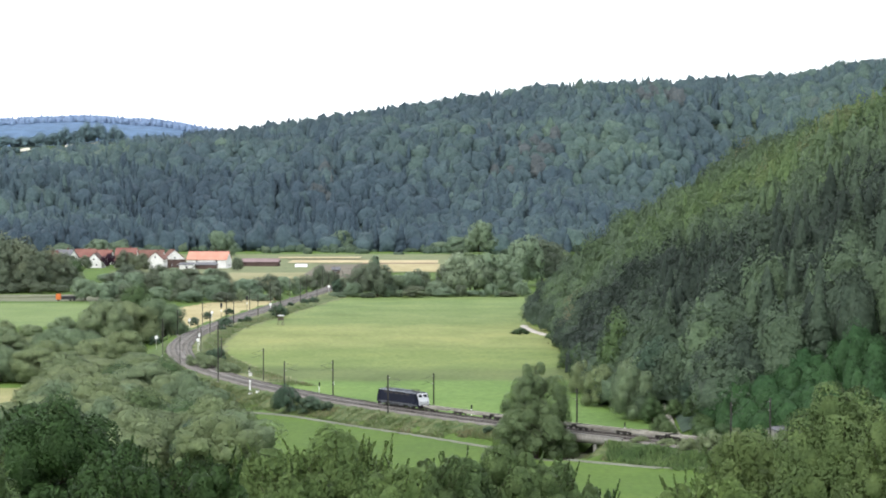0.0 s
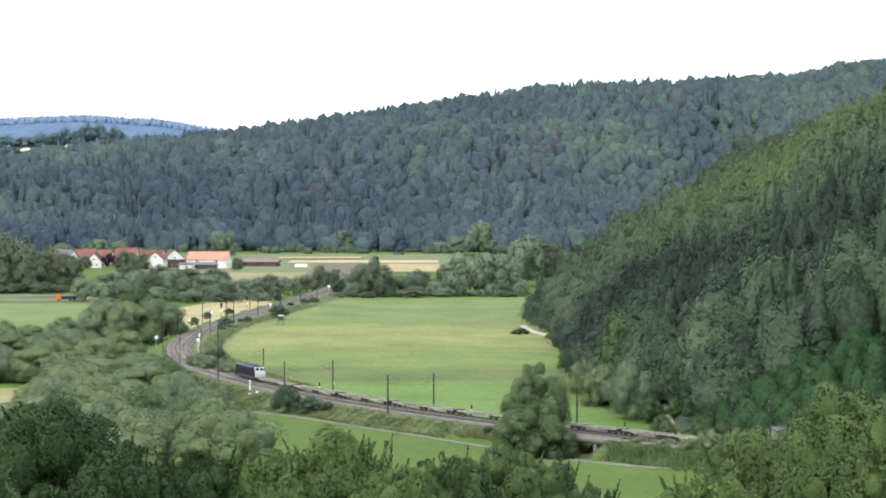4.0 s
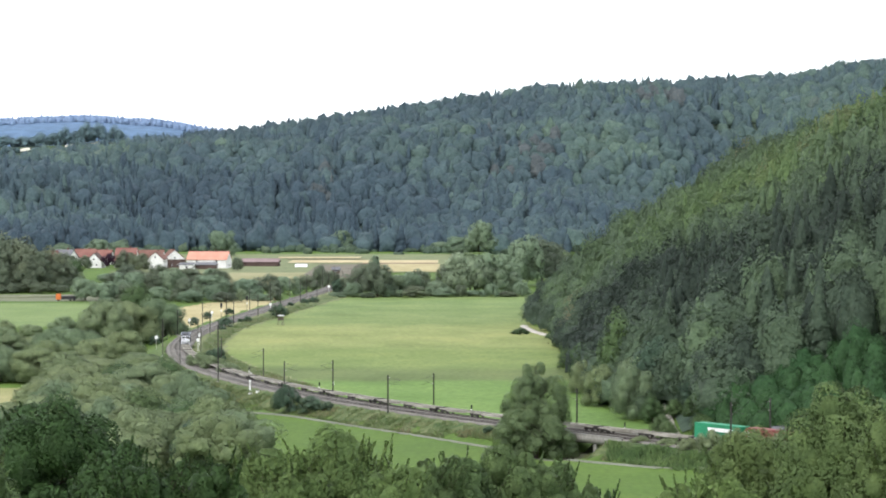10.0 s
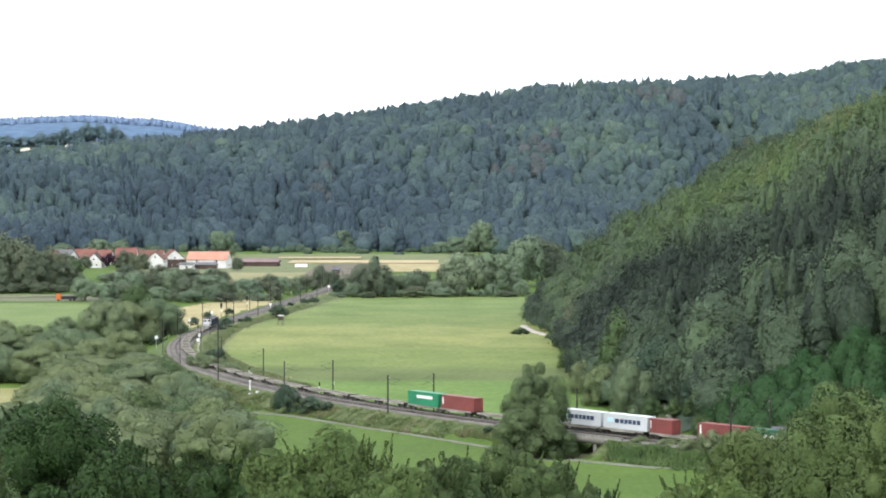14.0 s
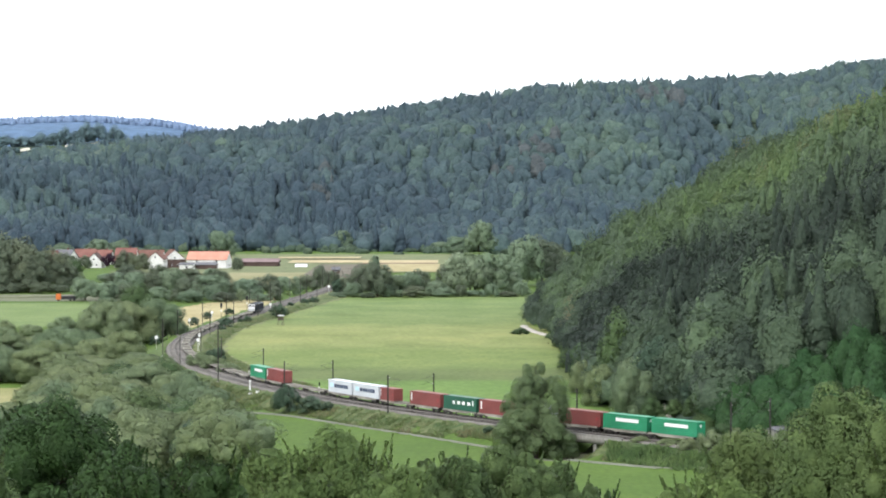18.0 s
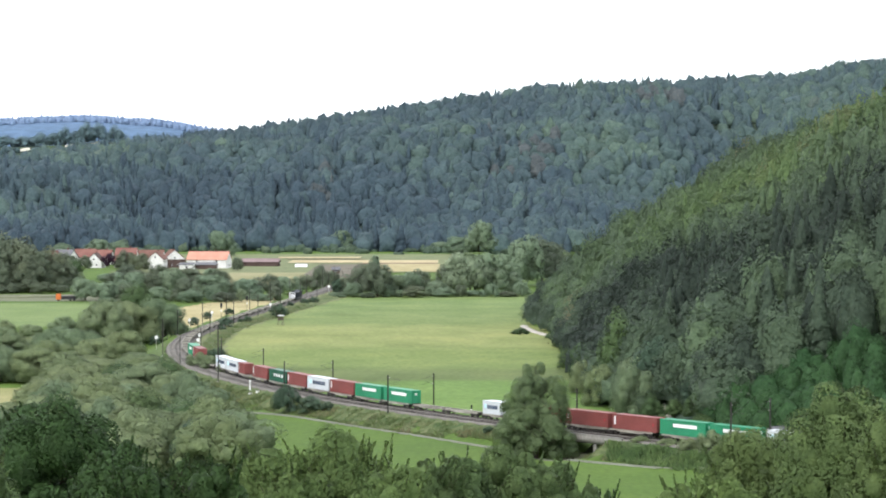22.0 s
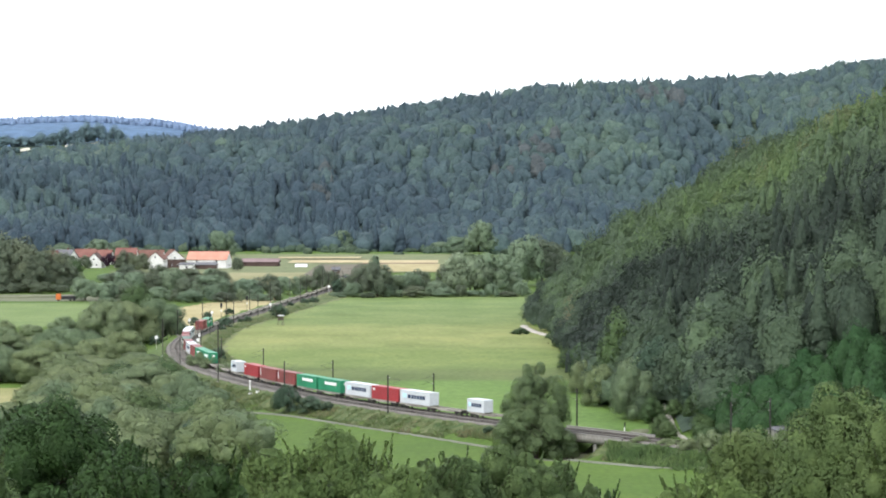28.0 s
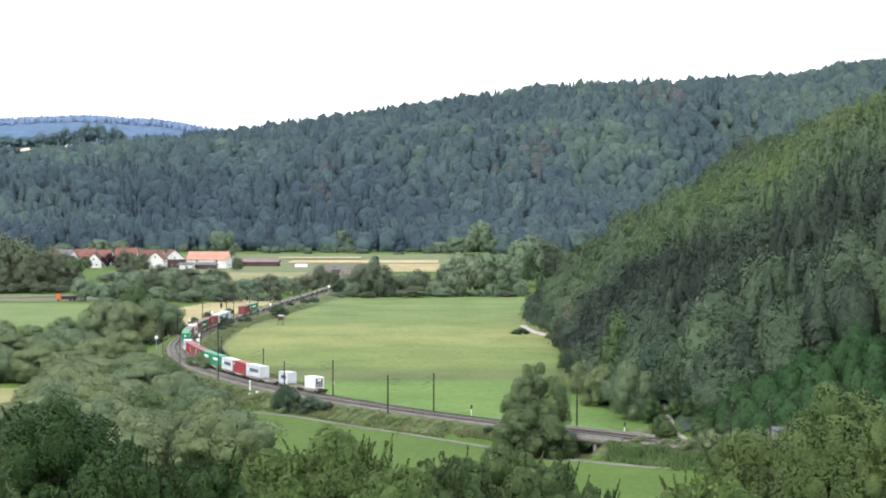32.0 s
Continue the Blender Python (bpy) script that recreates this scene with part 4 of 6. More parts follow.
def lane(name, points, width, mat, label, lift=0.62):
    """A strip of road draped over the land."""
    pts = []
    for p, q in zip(points, points[1:]):
        k = max(1, int((Vector(q) - Vector(p)).length / 2.5))
        pts += [Vector(p).lerp(Vector(q), i / k) for i in range(k)]
    pts.append(Vector(points[-1]))
    rows = []
    for i, p in enumerate(pts):
        d = (pts[min(i + 1, len(pts) - 1)] - pts[max(i - 1, 0)]).normalized()
        r = Vector((d.y, -d.x))
        rows += [p + r * width * s for s in (-0.5 - 0.3 / width, -0.5, 0.0, 0.5, 0.5 + 0.3 / width)]
    x, y = np.array([r.x for r in rows]), np.array([r.y for r in rows])
    v = np.stack([x, y, terrain(x, y) + np.tile([-0.5, lift, lift + 0.06, lift, -0.5], len(pts))], 1)
    q = [(i * 5 + j, i * 5 + j + 1, i * 5 + j + 6, i * 5 + j + 5) for i in range(len(pts) - 1) for j in range(4)]
    return tagged(mesh(name, v, q, mat), label, "path", kind="structure")


lane("lane", [(-56, 576), (-43.5, 556), (-31.4, 538), (-18, 517), (-6.5, 501), (4.2, 485.5), (14.5, 470), (24.5, 456), (31.5, 450), (38.7, 444), (53, 435.6), (75, 418), (110, 388)], 0.8, PALE_LANE, "narrow grey lane along the railway bank", 0.28)
lane("lane", [(23.5, 457.5), (25, 467), (27.5, 474), (32, 478), (37, 482.5), (41, 492)], 3.6, GRAVEL, "lane passing under the railway bridge")
lane("path", [(29.0, 852), (29.5, 835), (31.5, 818), (34.5, 803), (37.5, 793), (42, 785)], 2.4, PALE_GRAVEL, "pale gravel path along the wood's edge", 0.5)
lane("path", [(48.4, 460), (48.2, 470), (48, 485), (48, 500), (47.6, 514)], 0.9, PALE_GRAVEL, "bare pale track climbing out of the wood", 0.5)
lane("road", [(-260, 1085), (-196, 1090), (-165, 1108), (-140, 1150)], 5, GRAVEL, "grey country road by the riverside trees")

CONCRETE = two_scale("weathered_concrete", (0.234, 0.226, 0.203), (0.343, 0.328, 0.304), 0.25, 3.0, 0.9, 0, 0.2, 0.02, (1, 1, 0.3))
bridge = thing("railway_bridge", "weathered concrete railway bridge over a narrow lane", "bridge")
bridge["kind"] = "structure"
SPAN = (-70.5, -49.5)
swept("deck", [(-6.6, -1.45), (-6.6, -0.98), (2.6, -0.98), (2.6, -1.45)], *SPAN, 2.1, CONCRETE, bridge)
for o in (-6.75, 2.55):
    swept("parapet", [(o - 0.12, -1.5), (o - 0.12, 0.12), (o + 0.15, 0.12), (o + 0.15, -1.5)], SPAN[0] - 2, SPAN[1] + 2, 2.1, CONCRETE, bridge)
    swept("coping", [(o - 0.22, 0.124), (o - 0.22, 0.26), (o + 0.25, 0.26), (o + 0.25, 0.124)], SPAN[0] - 2, SPAN[1] + 2, 2.1, CONCRETE, bridge)
for a in (-71.5, -48.5):
    swept("abutment", [(-7.0, -6.2), (-7.0, -1.0), (2.9, -1.0), (2.9, -6.2)], a - 1.0, a + 1.0, 2.0, CONCRETE, bridge)
for o in (-6.0, -2.0, 1.9):
    bm = bmesh.new()
    p = beside(-64.5, o)
    rod(bm, (p.x, p.y, -6.0), (p.x, p.y, -1.44), 0.55, n=16)
    part("pillar", bm, CONCRETE, bridge, "pale round concrete pillar")

# ---- masts, signals, boards ----
MAST_STEEL = two_scale("mast_steel", (0.035, 0.035, 0.03), (0.07, 0.068, 0.06), 0.5, 6.0, 0.7, 0.3)
BOARD_WHITE = plain("enamel_white", (0.82, 0.82, 0.80), 0.4, 0, 0.05)
BLACK = plain("signal_black", (0.015, 0.015, 0.016), 0.5)


def mast(height=8.3):
    """A lattice-free steel post with a cantilever towards +x."""
    m = thing("catenary_mast", "slim dark steel overhead-line mast beside the track", "mast", "overhead-line masts")
    bm = bmesh.new()
    for y in (-0.11, 0.11):
        box(bm, -0.11, 0.11, y - 0.02, y + 0.02, -1.2, height)
    box(bm, -0.02, 0.02, -0.1, 0.1, -1.2, height)
    part("post", bm, MAST_STEEL, m)
    part("footing", box(bmesh.new(), -0.35, 0.35, -0.35, 0.35, -1.6, -0.1, 0.05), CONCRETE, m, "grey concrete footing")
    if height < 10:
        bm = bmesh.new()
        rod(bm, (0.1, 0, height - 0.5), (3.2, 0, height - 1.2), 0.026)
        rod(bm, (0.1, 0, height - 2.3), (3.2, 0, height - 1.2), 0.026)
        rod(bm, (0.9, 0, height - 1.9), (3.4, 0, height - 2.4), 0.025)
        part("cantilever", bm, MAST_STEEL, m, "thin cantilever arm")
        for z in (height - 0.55, height - 2.25):
            bm = bmesh.new()
            rod(bm, (0.12, 0, z), (0.5, 0, z), 0.075, n=10)
            part("insulator", bm, CONCRETE, m)
    return m


def line_pose(a, off, up=-0.45, turn=0.0):
    p, d = beside(a, off, up), rail(a + 0.5) - rail(a - 0.5)
    return pose(p.x, p.y, p.z, 0, 0, math.degrees(math.atan2(d.y, d.x)) + turn)


first = mast()
first.matrix_basis = line_pose(100.5, 3.7, turn=90)
for a in (50.5, 1.5, -49, -150, 150.5, 200, 247, 300, 356, 405, 452, 500, 545, 578, 620, 660):
    m = copy_thing(first, line_pose(a, 3.7, turn=90))
    if a == 50.5:
        part("mast_plate", box(bmesh.new(), -0.17, -0.13, -0.2, 0.2, 2.2, 3.2), BOARD_WHITE, m, "white number plate")
for a in (53.5, 2.5, -47, -147, 152, 200, 250, 302, 355, 400, 446, 492, 540, 585, 630, 670):
    copy_thing(first, line_pose(a, -7.7, turn=-90))
tall_mast = mast(9.9)
tall_mast.matrix_basis = line_pose(-101.7, 3.7, turn=90)
copy_thing(tall_mast, line_pose(-102.2, -7.7, turn=-90))
high = mast(14.5)
high.matrix_basis = line_pose(102.5, -7.9, turn=-90)
tagged(high, "tall slim steel radio mast beside the railway bend", "mast", "overhead-line masts")


def marker_board(size=0.55, height=3.2, label="white board on a thin post beside the track"):
    b = thing("marker_board", label, "trackside board", "trackside boards")
    bm = bmesh.new()
    rod(bm, (0, 0, -0.6), (0, 0, height), 0.06)
    part("post", bm, BOARD_WHITE, b)
    bm = bmesh.new()
    rod(bm, (0.05, 0, height), (0.1, 0, height), size, n=18)
    part("board", bm, BOARD_WHITE, b, "round white enamel board")
    bm = bmesh.new()
    box(bm, -0.1, 0.05, -0.2, 0.2, height - 0.35, height + 0.3, 0.03)
    part("lamp_box", bm, BLACK, b)
    return b


board = marker_board()
board.matrix_basis = line_pose(238, -9.2, -0.6, 180)
for a, off in ((247, 4.2), (330, -7.9), (375, -8.0), (428, 4.2), (575, 4.2), (222, 3.8)):
    copy_thing(board, line_pose(a, off, -0.5, 180))


def light_signal():
    s = thing("railway_signal", "black-headed railway light signal on a thin post", "signal", "railway signals")
    bm = bmesh.new()
    rod(bm, (0, 0, -0.8), (0, 0, 5.4), 0.08)
    part("post", bm, MAST_STEEL, s)
    h = part("signal_head", box(bmesh.new(), -0.12, 0.12, -0.42, 0.42, 3.9, 5.6, 0.06), BLACK, s, "black signal head")
    for z in (4.3, 4.75, 5.2):
        bm = bmesh.new()
        rod(bm, (0.12, 0, z), (0.3, 0, z), 0.13, 0.15, n=12)
        part("lamp_hood", bm, BLACK, h)
    part("signal_plate", box(bmesh.new(), 0.08, 0.12, -0.15, 0.15, 2.4, 3.2), BOARD_WHITE, s, "white mast plate")
    return s


sig = light_signal()
sig.matrix_basis = line_pose(394, -8.4, -0.5, 180)
copy_thing(sig, line_pose(444, -8.4, -0.5, 180))


def cable_post():
    c = thing("trackside_post", "white concrete post with a small cabinet beside the track", "post")
    part("post", box(bmesh.new(), -0.16, 0.16, -0.16, 0.16, -0.8, 3.0, 0.03), BOARD_WHITE, c)
    part("cap", box(bmesh.new(), -0.28, 0.28, -0.22, 0.22, 2.7, 3.3, 0.04), BOARD_WHITE, c)
    return c


def cabinet():
    c = thing("relay_cabinet", "low white trackside relay cabinet", "cabinet", "relay cabinets")
    part("body", box(bmesh.new(), -0.5, 0.5, -0.35, 0.35, -0.3, 1.2, 0.04), BOARD_WHITE, c)
    part("lid", box(bmesh.new(), -0.56, 0.56, -0.41, 0.41, 1.2, 1.28, 0.02), CONCRETE, c)
    part("door", box(bmesh.new(), -0.42, 0.42, -0.37, -0.35, -0.1, 1.1), BOARD_WHITE, c)
    return c


cable_post().matrix_basis = line_pose(74, -8.6, -1.4)
cab_first = cabinet()
cab_first.matrix_basis = line_pose(71, -9.6, -2.2)
for a, off, up in ((69, -8.4, -1.6), (-95, -8.5, -1.6), (116, 4.4, -0.8)):
    copy_thing(cab_first, line_pose(a, off, up))


def short_post():
    p = thing("marker_post", "short marker post with a white foot and a dark plate", "post", "marker posts")
    bm = bmesh.new()
    rod(bm, (0, 0, -0.5), (0, 0, 1.5), 0.11)
    part("post", bm, BOARD_WHITE, p, "white painted post")
    bm = bmesh.new()
    rod(bm, (0, 0, 1.5), (0, 0, 2.2), 0.09)
    part("dark_top", bm, MAST_STEEL, p, "dark upper post")
    part("plate", box(bmesh.new(), -0.12, -0.09, -0.2, 0.2, 1.5, 2.4), BLACK, p, "dark plate")
    return p


sp = short_post()
sp.matrix_basis = line_pose(61, 4.6, -0.6)
for a in (-12, 118, -62):
    copy_thing(sp, line_pose(a, 4.6, -0.6))

TIMBER = two_scale("weathered_timber", (0.10, 0.085, 0.07), (0.19, 0.16, 0.13), 0.5, 6.0, 0.9)


def hunting_stand():
    h = thing("hunting_stand", "weathered timber raised hide on four legs in the meadow", "hunting stand")
    for x in (-0.8, 0.8):
        for y in (-0.8, 0.8):
            bm = bmesh.new()
            rod(bm, (x * 1.25, y * 1.25, -0.2), (x, y, 2.0), 0.08)
            part("leg", bm, TIMBER, h)
    part("floor", box(bmesh.new(), -0.95, 0.95, -0.95, 0.95, 1.95, 2.05), TIMBER, h)
    for s in (-1, 1):
        part("wall", box(bmesh.new(), -0.9, 0.9, s * 0.9 - 0.03, s * 0.9 + 0.03, 2.05, 2.85), TIMBER, h)
        part("wall", box(bmesh.new(), s * 0.9 - 0.03, s * 0.9 + 0.03, -0.87, 0.87, 2.05, 2.85), TIMBER, h)
        for y in (-0.85, 0.85):
            part("corner_post", box(bmesh.new(), s * 0.85 - 0.05, s * 0.85 + 0.05, y - 0.05, y + 0.05, 2.85, 3.5), TIMBER, h)
    part("roof", prism(bmesh.new(), [(-1.15, 3.5), (1.15, 3.5), (1.15, 3.56), (0, 3.85), (-1.15, 3.56)], -1.15, 1.15), plain("sheet_roof", (0.5, 0.5, 0.48), 0.6), h, "pale sheet roof")
    bm = bmesh.new()
    for s in (-0.25, 0.25):
        rod(bm, (s, -1.9, -0.1), (s, -0.9, 2.05), 0.04)
    for k in range(6):
        rod(bm, (-0.25, -1.8 + k * 0.15, 0.15 + k * 0.33), (0.25, -1.8 + k * 0.15, 0.15 + k * 0.33), 0.03)
    part("ladder", bm, TIMBER, h)
    return h


def grounded(x, y, rz=0.0, sink=0.0, scale=None):
    m = pose(x, y, float(terrain(np.array([x]), np.array([y]))[0]) - sink, 0, 0, rz)
    return m @ Matrix.Diagonal((*scale, 1)) if scale else m


hunting_stand().matrix_basis = grounded(-58.8, 859, 20)

# ---- the village ----
WALL_WHITE = two_scale("white_render", (0.673, 0.662, 0.632), (0.836, 0.827, 0.809), 0.2, 2.0, 0.9)
WALL_DARK = two_scale("dark_boarding", (0.07, 0.05, 0.045), (0.13, 0.09, 0.08), 0.3, 3.0, 0.9)
ROOF_RED = two_scale("old_red_tiles", (0.170, 0.075, 0.062), (0.250, 0.125, 0.105), 0.25, 3.0, 0.9)
ROOF_ORANGE = two_scale("new_orange_tiles", (0.440, 0.200, 0.138), (0.540, 0.270, 0.195), 0.2, 3.0, 0.85)
ROOF_BROWN = two_scale("brown_tiles", (0.13, 0.07, 0.055), (0.20, 0.11, 0.09), 0.25, 3.0, 0.9)
ROOF_SHED = two_scale("dull_sheet_roof", (0.17, 0.115, 0.115), (0.25, 0.175, 0.175), 0.25, 3.0, 0.7)
ROOF_SLATE = two_scale("grey_slates", (0.10, 0.10, 0.11), (0.16, 0.16, 0.17), 0.25, 3.0, 0.8)
PANE, n_, l_, b_ = material("window_glass", 0.06)
b_.inputs["Base Color"].default_value = (0.03, 0.04, 0.05, 1)


def house(label, long, wide, wall, roof, walls, tiles, gable=None, windows=3, chimney=True, category="house", door=True):
    """A gabled house, ridge along x, base at z = 0."""
    h = thing("house" if category == "house" else category, label, category, "village houses")
    L, W = long / 2, wide / 2
    for y in (-W, W):
        part("wall", box(bmesh.new(), -L + 0.3, L - 0.3, y - 0.15, y + 0.15, -0.6, wall), walls, h)
    for x in (-L, L):
        bm = prism(bmesh.new(), [(-W - 0.15, -0.6), (W + 0.15, -0.6), (W + 0.15, wall), (0, wall + roof - 0.15), (-W - 0.15, wall)], x - 0.15 if x > 0 else x - 0.15, x + 0.15)
        part("gable_wall", bm, walls, h)
        if gable:
            bm = prism(bmesh.new(), [(-W - 0.2, wall), (W + 0.2, wall), (0, wall + roof - 0.12)], x - 0.22, x + 0.22)
            part("gable_boarding", bm, gable, h, "boarded gable")
    slope = roof / W
    for s in (-1, 1):
        e = W + 0.6
        part("roof", prism(bmesh.new(), [(s * e, wall - 0.6 * slope), (s * e, wall - 0.6 * slope + 0.28), (0, wall + roof + 0.28), (0, wall + roof)], -L - 0.5, L + 0.5), tiles, h, "tiled roof slope")
    bm = bmesh.new()
    rod(bm, (-L - 0.5, 0, wall + roof + 0.26), (L + 0.5, 0, wall + roof + 0.26), 0.16)
    part("ridge_tiles", bm, tiles, h)
    if chimney:
        part("chimney", box(bmesh.new(), L * 0.3, L * 0.3 + 0.8, -0.3, 0.4, wall + roof - 0.6, wall + roof + 1.3, 0.04), ROOF_BROWN, h, "brick chimney")

    def opening(x0, x1, z0, z1, face, name):
        o, i = sorted((face * (W + 0.15), face * (W + 0.21)))
        f = part(name, box(bmesh.new(), x0, x1, o, i, z0, z1), BOARD_WHITE if name == "window" else WALL_DARK, h)
        if name == "window":
            o2, i2 = sorted((face * (W + 0.2), face * (W + 0.225)))
            part("pane", box(bmesh.new(), x0 + 0.1, x1 - 0.1, o2, i2, z0 + 0.1, z1 - 0.1), PANE, f)
    for face in (-1, 1):
        for k in range(windows):
            x = -L + long * (k + 0.5) / windows
            for z in ((1.0, 3.8) if wall > 5 else (1.0,)):
                opening(x - 0.6, x + 0.6, z, z + 1.3, face, "window")
        if door:
            opening(-0.5 + L * 0.1, 0.5 + L * 0.1, 0.0, 2.1, face, "door")
    for x in (-L, L):
        for z in ((1.2, wall + 0.4) if roof > 2.5 else (1.2,)):
            for y in ((-1.6, 1.6) if z < wall and wide > 7 else (0.0,)):
                s = 1 if x > 0 else -1
                a, b = sorted((x + s * 0.22, x + s * 0.28))
                w = part("window", box(bmesh.new(), a, b, y - 0.55, y + 0.55, z, z + 1.2), BOARD_WHITE, h)
                a, b = sorted((x + s * 0.26, x + s * 0.3))
                part("pane", box(bmesh.new(), a, b, y - 0.45, y + 0.45, z + 0.1, z + 1.1), PANE, w)
    return h


house("large white barn with a new orange tiled roof", 24, 13, 5.6, 4.2, WALL_WHITE, ROOF_ORANGE, None, 2, True).matrix_basis = grounded(-140, 1420, -8)
house("gabled barn with grey boards and a dark red roof", 15, 13, 5.2, 5.6, WALL_DARK, ROOF_BROWN, WALL_WHITE, 2, False).matrix_basis = grounded(-163.2, 1432, 106)
house("tall white rendered house with a brown roof", 12, 9, 6.2, 4.0, WALL_WHITE, ROOF_BROWN, None, 3).matrix_basis = grounded(-169.5, 1408, 84)
house("white house with a broad old red roof", 12.5, 13, 4.6, 6.8, WALL_WHITE, ROOF_RED, None, 4).matrix_basis = grounded(-192, 1440, -4)
house("long outbuilding with a brown tiled roof", 16, 9, 5.6, 4.0, WALL_WHITE, ROOF_BROWN, None, 2, False).matrix_basis = grounded(-180, 1462, -6)
house("low farmhouse with a red tiled roof", 12, 10, 5.4, 4.6, WALL_WHITE, ROOF_RED, None, 3).matrix_basis = grounded(-221.5, 1470, 6)
house("white gabled house with a dark brown roof", 10, 9, 4.2, 4.4, WALL_WHITE, WALL_DARK, None, 2).matrix_basis = grounded(-209.5, 1432, 84)
house("farmhouse with a red tiled roof behind others", 10.5, 10, 4.4, 4.6, WALL_WHITE, ROOF_RED, None, 3).matrix_basis = grounded(-212.6, 1488, -10)
house("house with grey slate roof among trees", 13, 10, 5.0, 4.8, WALL_WHITE, ROOF_SLATE, None, 2).matrix_basis = grounded(-233, 1462, -30)
house("dark gabled house with red roof among trees", 11, 9, 4.6, 4.6, WALL_DARK, ROOF_BROWN, None, 2).matrix_basis = grounded(-240, 1455, 60)
house("long low dark wooden shed with a dull purple-brown roof", 23, 8, 2.9, 1.5, WALL_DARK, ROOF_SHED, None, 0, False, "shed").matrix_basis = grounded(-112, 1455, -3)
house("small white outbuilding with a flat grey roof", 8, 6, 3.0, 0.8, WALL_WHITE, ROOF_SLATE, None, 1, False, "shed").matrix_basis = grounded(-151, 1400, -5)
house("open grey lean-to beside the white barn", 12, 5, 2.8, 1.0, WALL_DARK, ROOF_SLATE, None, 0, False, "shed").matrix_basis = grounded(-140, 1404, -6)
house("small dark timber hut beside the railway", 4, 3, 2.6, 1.0, TIMBER, ROOF_SLATE, None, 1, False, "hut").matrix_basis = grounded(-60, 1330, 0)
house("small grey signal cabin beside the railway", 2.6, 2.4, 4.0, 0.4, CONCRETE, ROOF_SLATE, None, 1, False, "hut").matrix_basis = grounded(64.0, 452, 30)


def farm_trailer():
    t = thing("farm_trailer", "orange-cabbed truck with a dark bed parked beside the road", "truck")
    orange = plain("orange_paint", (0.62, 0.16, 0.03), 0.5)
    part("cab", box(bmesh.new(), -4.6, -2.4, -1.2, 1.2, 0.6, 3.2, 0.12), orange, t, "orange cab")
    part("bed", box(bmesh.new(), -2.2, 4.8, -1.2, 1.2, 0.8, 2.2, 0.06), BLACK, t, "dark loading bed")
    part("tilt", box(bmesh.new(), -1.6, 4.4, -1.1, 1.1, 2.2, 2.6, 0.1), CONCRETE, t, "pale load cover")
    part("windscreen", box(bmesh.new(), -4.64, -4.58, -1.0, 1.0, 2.0, 2.9), PANE, t)
    for x in (-3.6, 1.8, 3.4):
        for y in (-1.05, 1.05):
            bm = bmesh.new()
            rod(bm, (x, y - 0.14, 0.5), (x, y + 0.14, 0.5), 0.5, n=16)
            part("wheel", bm, BLACK, t, "black rubber tyre")
    return t


farm_trailer().matrix_basis = grounded(-169, 1064, 4)


def caravan():
    c = thing("polytunnel", "low white rounded polytunnel in the field", "polytunnel")
    bm = bmesh.new()
    n = 12
    prism(bm, [(2.0 * math.cos(math.pi * k / n), 1.9 * math.sin(math.pi * k / n)) for k in range(n + 1)], -3.7, 3.7)
    part("cover", bm, BOARD_WHITE, c, "white plastic cover")
    for x in (-3.7, 0, 3.7):
        bm = bmesh.new()
        prev = None
        for k in range(n + 1):
            p = (x, 2.04 * math.cos(math.pi * k / n), 1.94 * math.sin(math.pi * k / n))
            if prev:
                rod(bm, prev, p, 0.05, n=6)
            prev = p
        part("hoop", bm, CONCRETE, c)
    return c


caravan().matrix_basis = grounded(-86, 1440, -6)

# ---- trees and bushes ----
BARK = two_scale("bark", (0.05, 0.04, 0.03), (0.11, 0.09, 0.07), 1.0, 8.0, 0.95, 0, 0.5, 0.03)
OAK = leaves("oak_leaves", [(0.064, 0.106, 0.075), (0.085, 0.134, 0.083), (0.072, 0.118, 0.081), (0.100, 0.146, 0.091), (0.067, 0.110, 0.081)])
WILLOW = leaves("willow_leaves", [(0.208, 0.268, 0.149), (0.252, 0.312, 0.161), (0.190, 0.264, 0.155), (0.268, 0.322, 0.175), (0.216, 0.280, 0.137)], 0.42, 0.1, 0.8)
LIGHT = leaves("light_green_leaves", [(0.085, 0.141, 0.063), (0.101, 0.159, 0.066), (0.081, 0.133, 0.063), (0.112, 0.163, 0.070)])
PURPLE = leaves("copper_leaves", [(0.030, 0.016, 0.030), (0.045, 0.022, 0.040)])


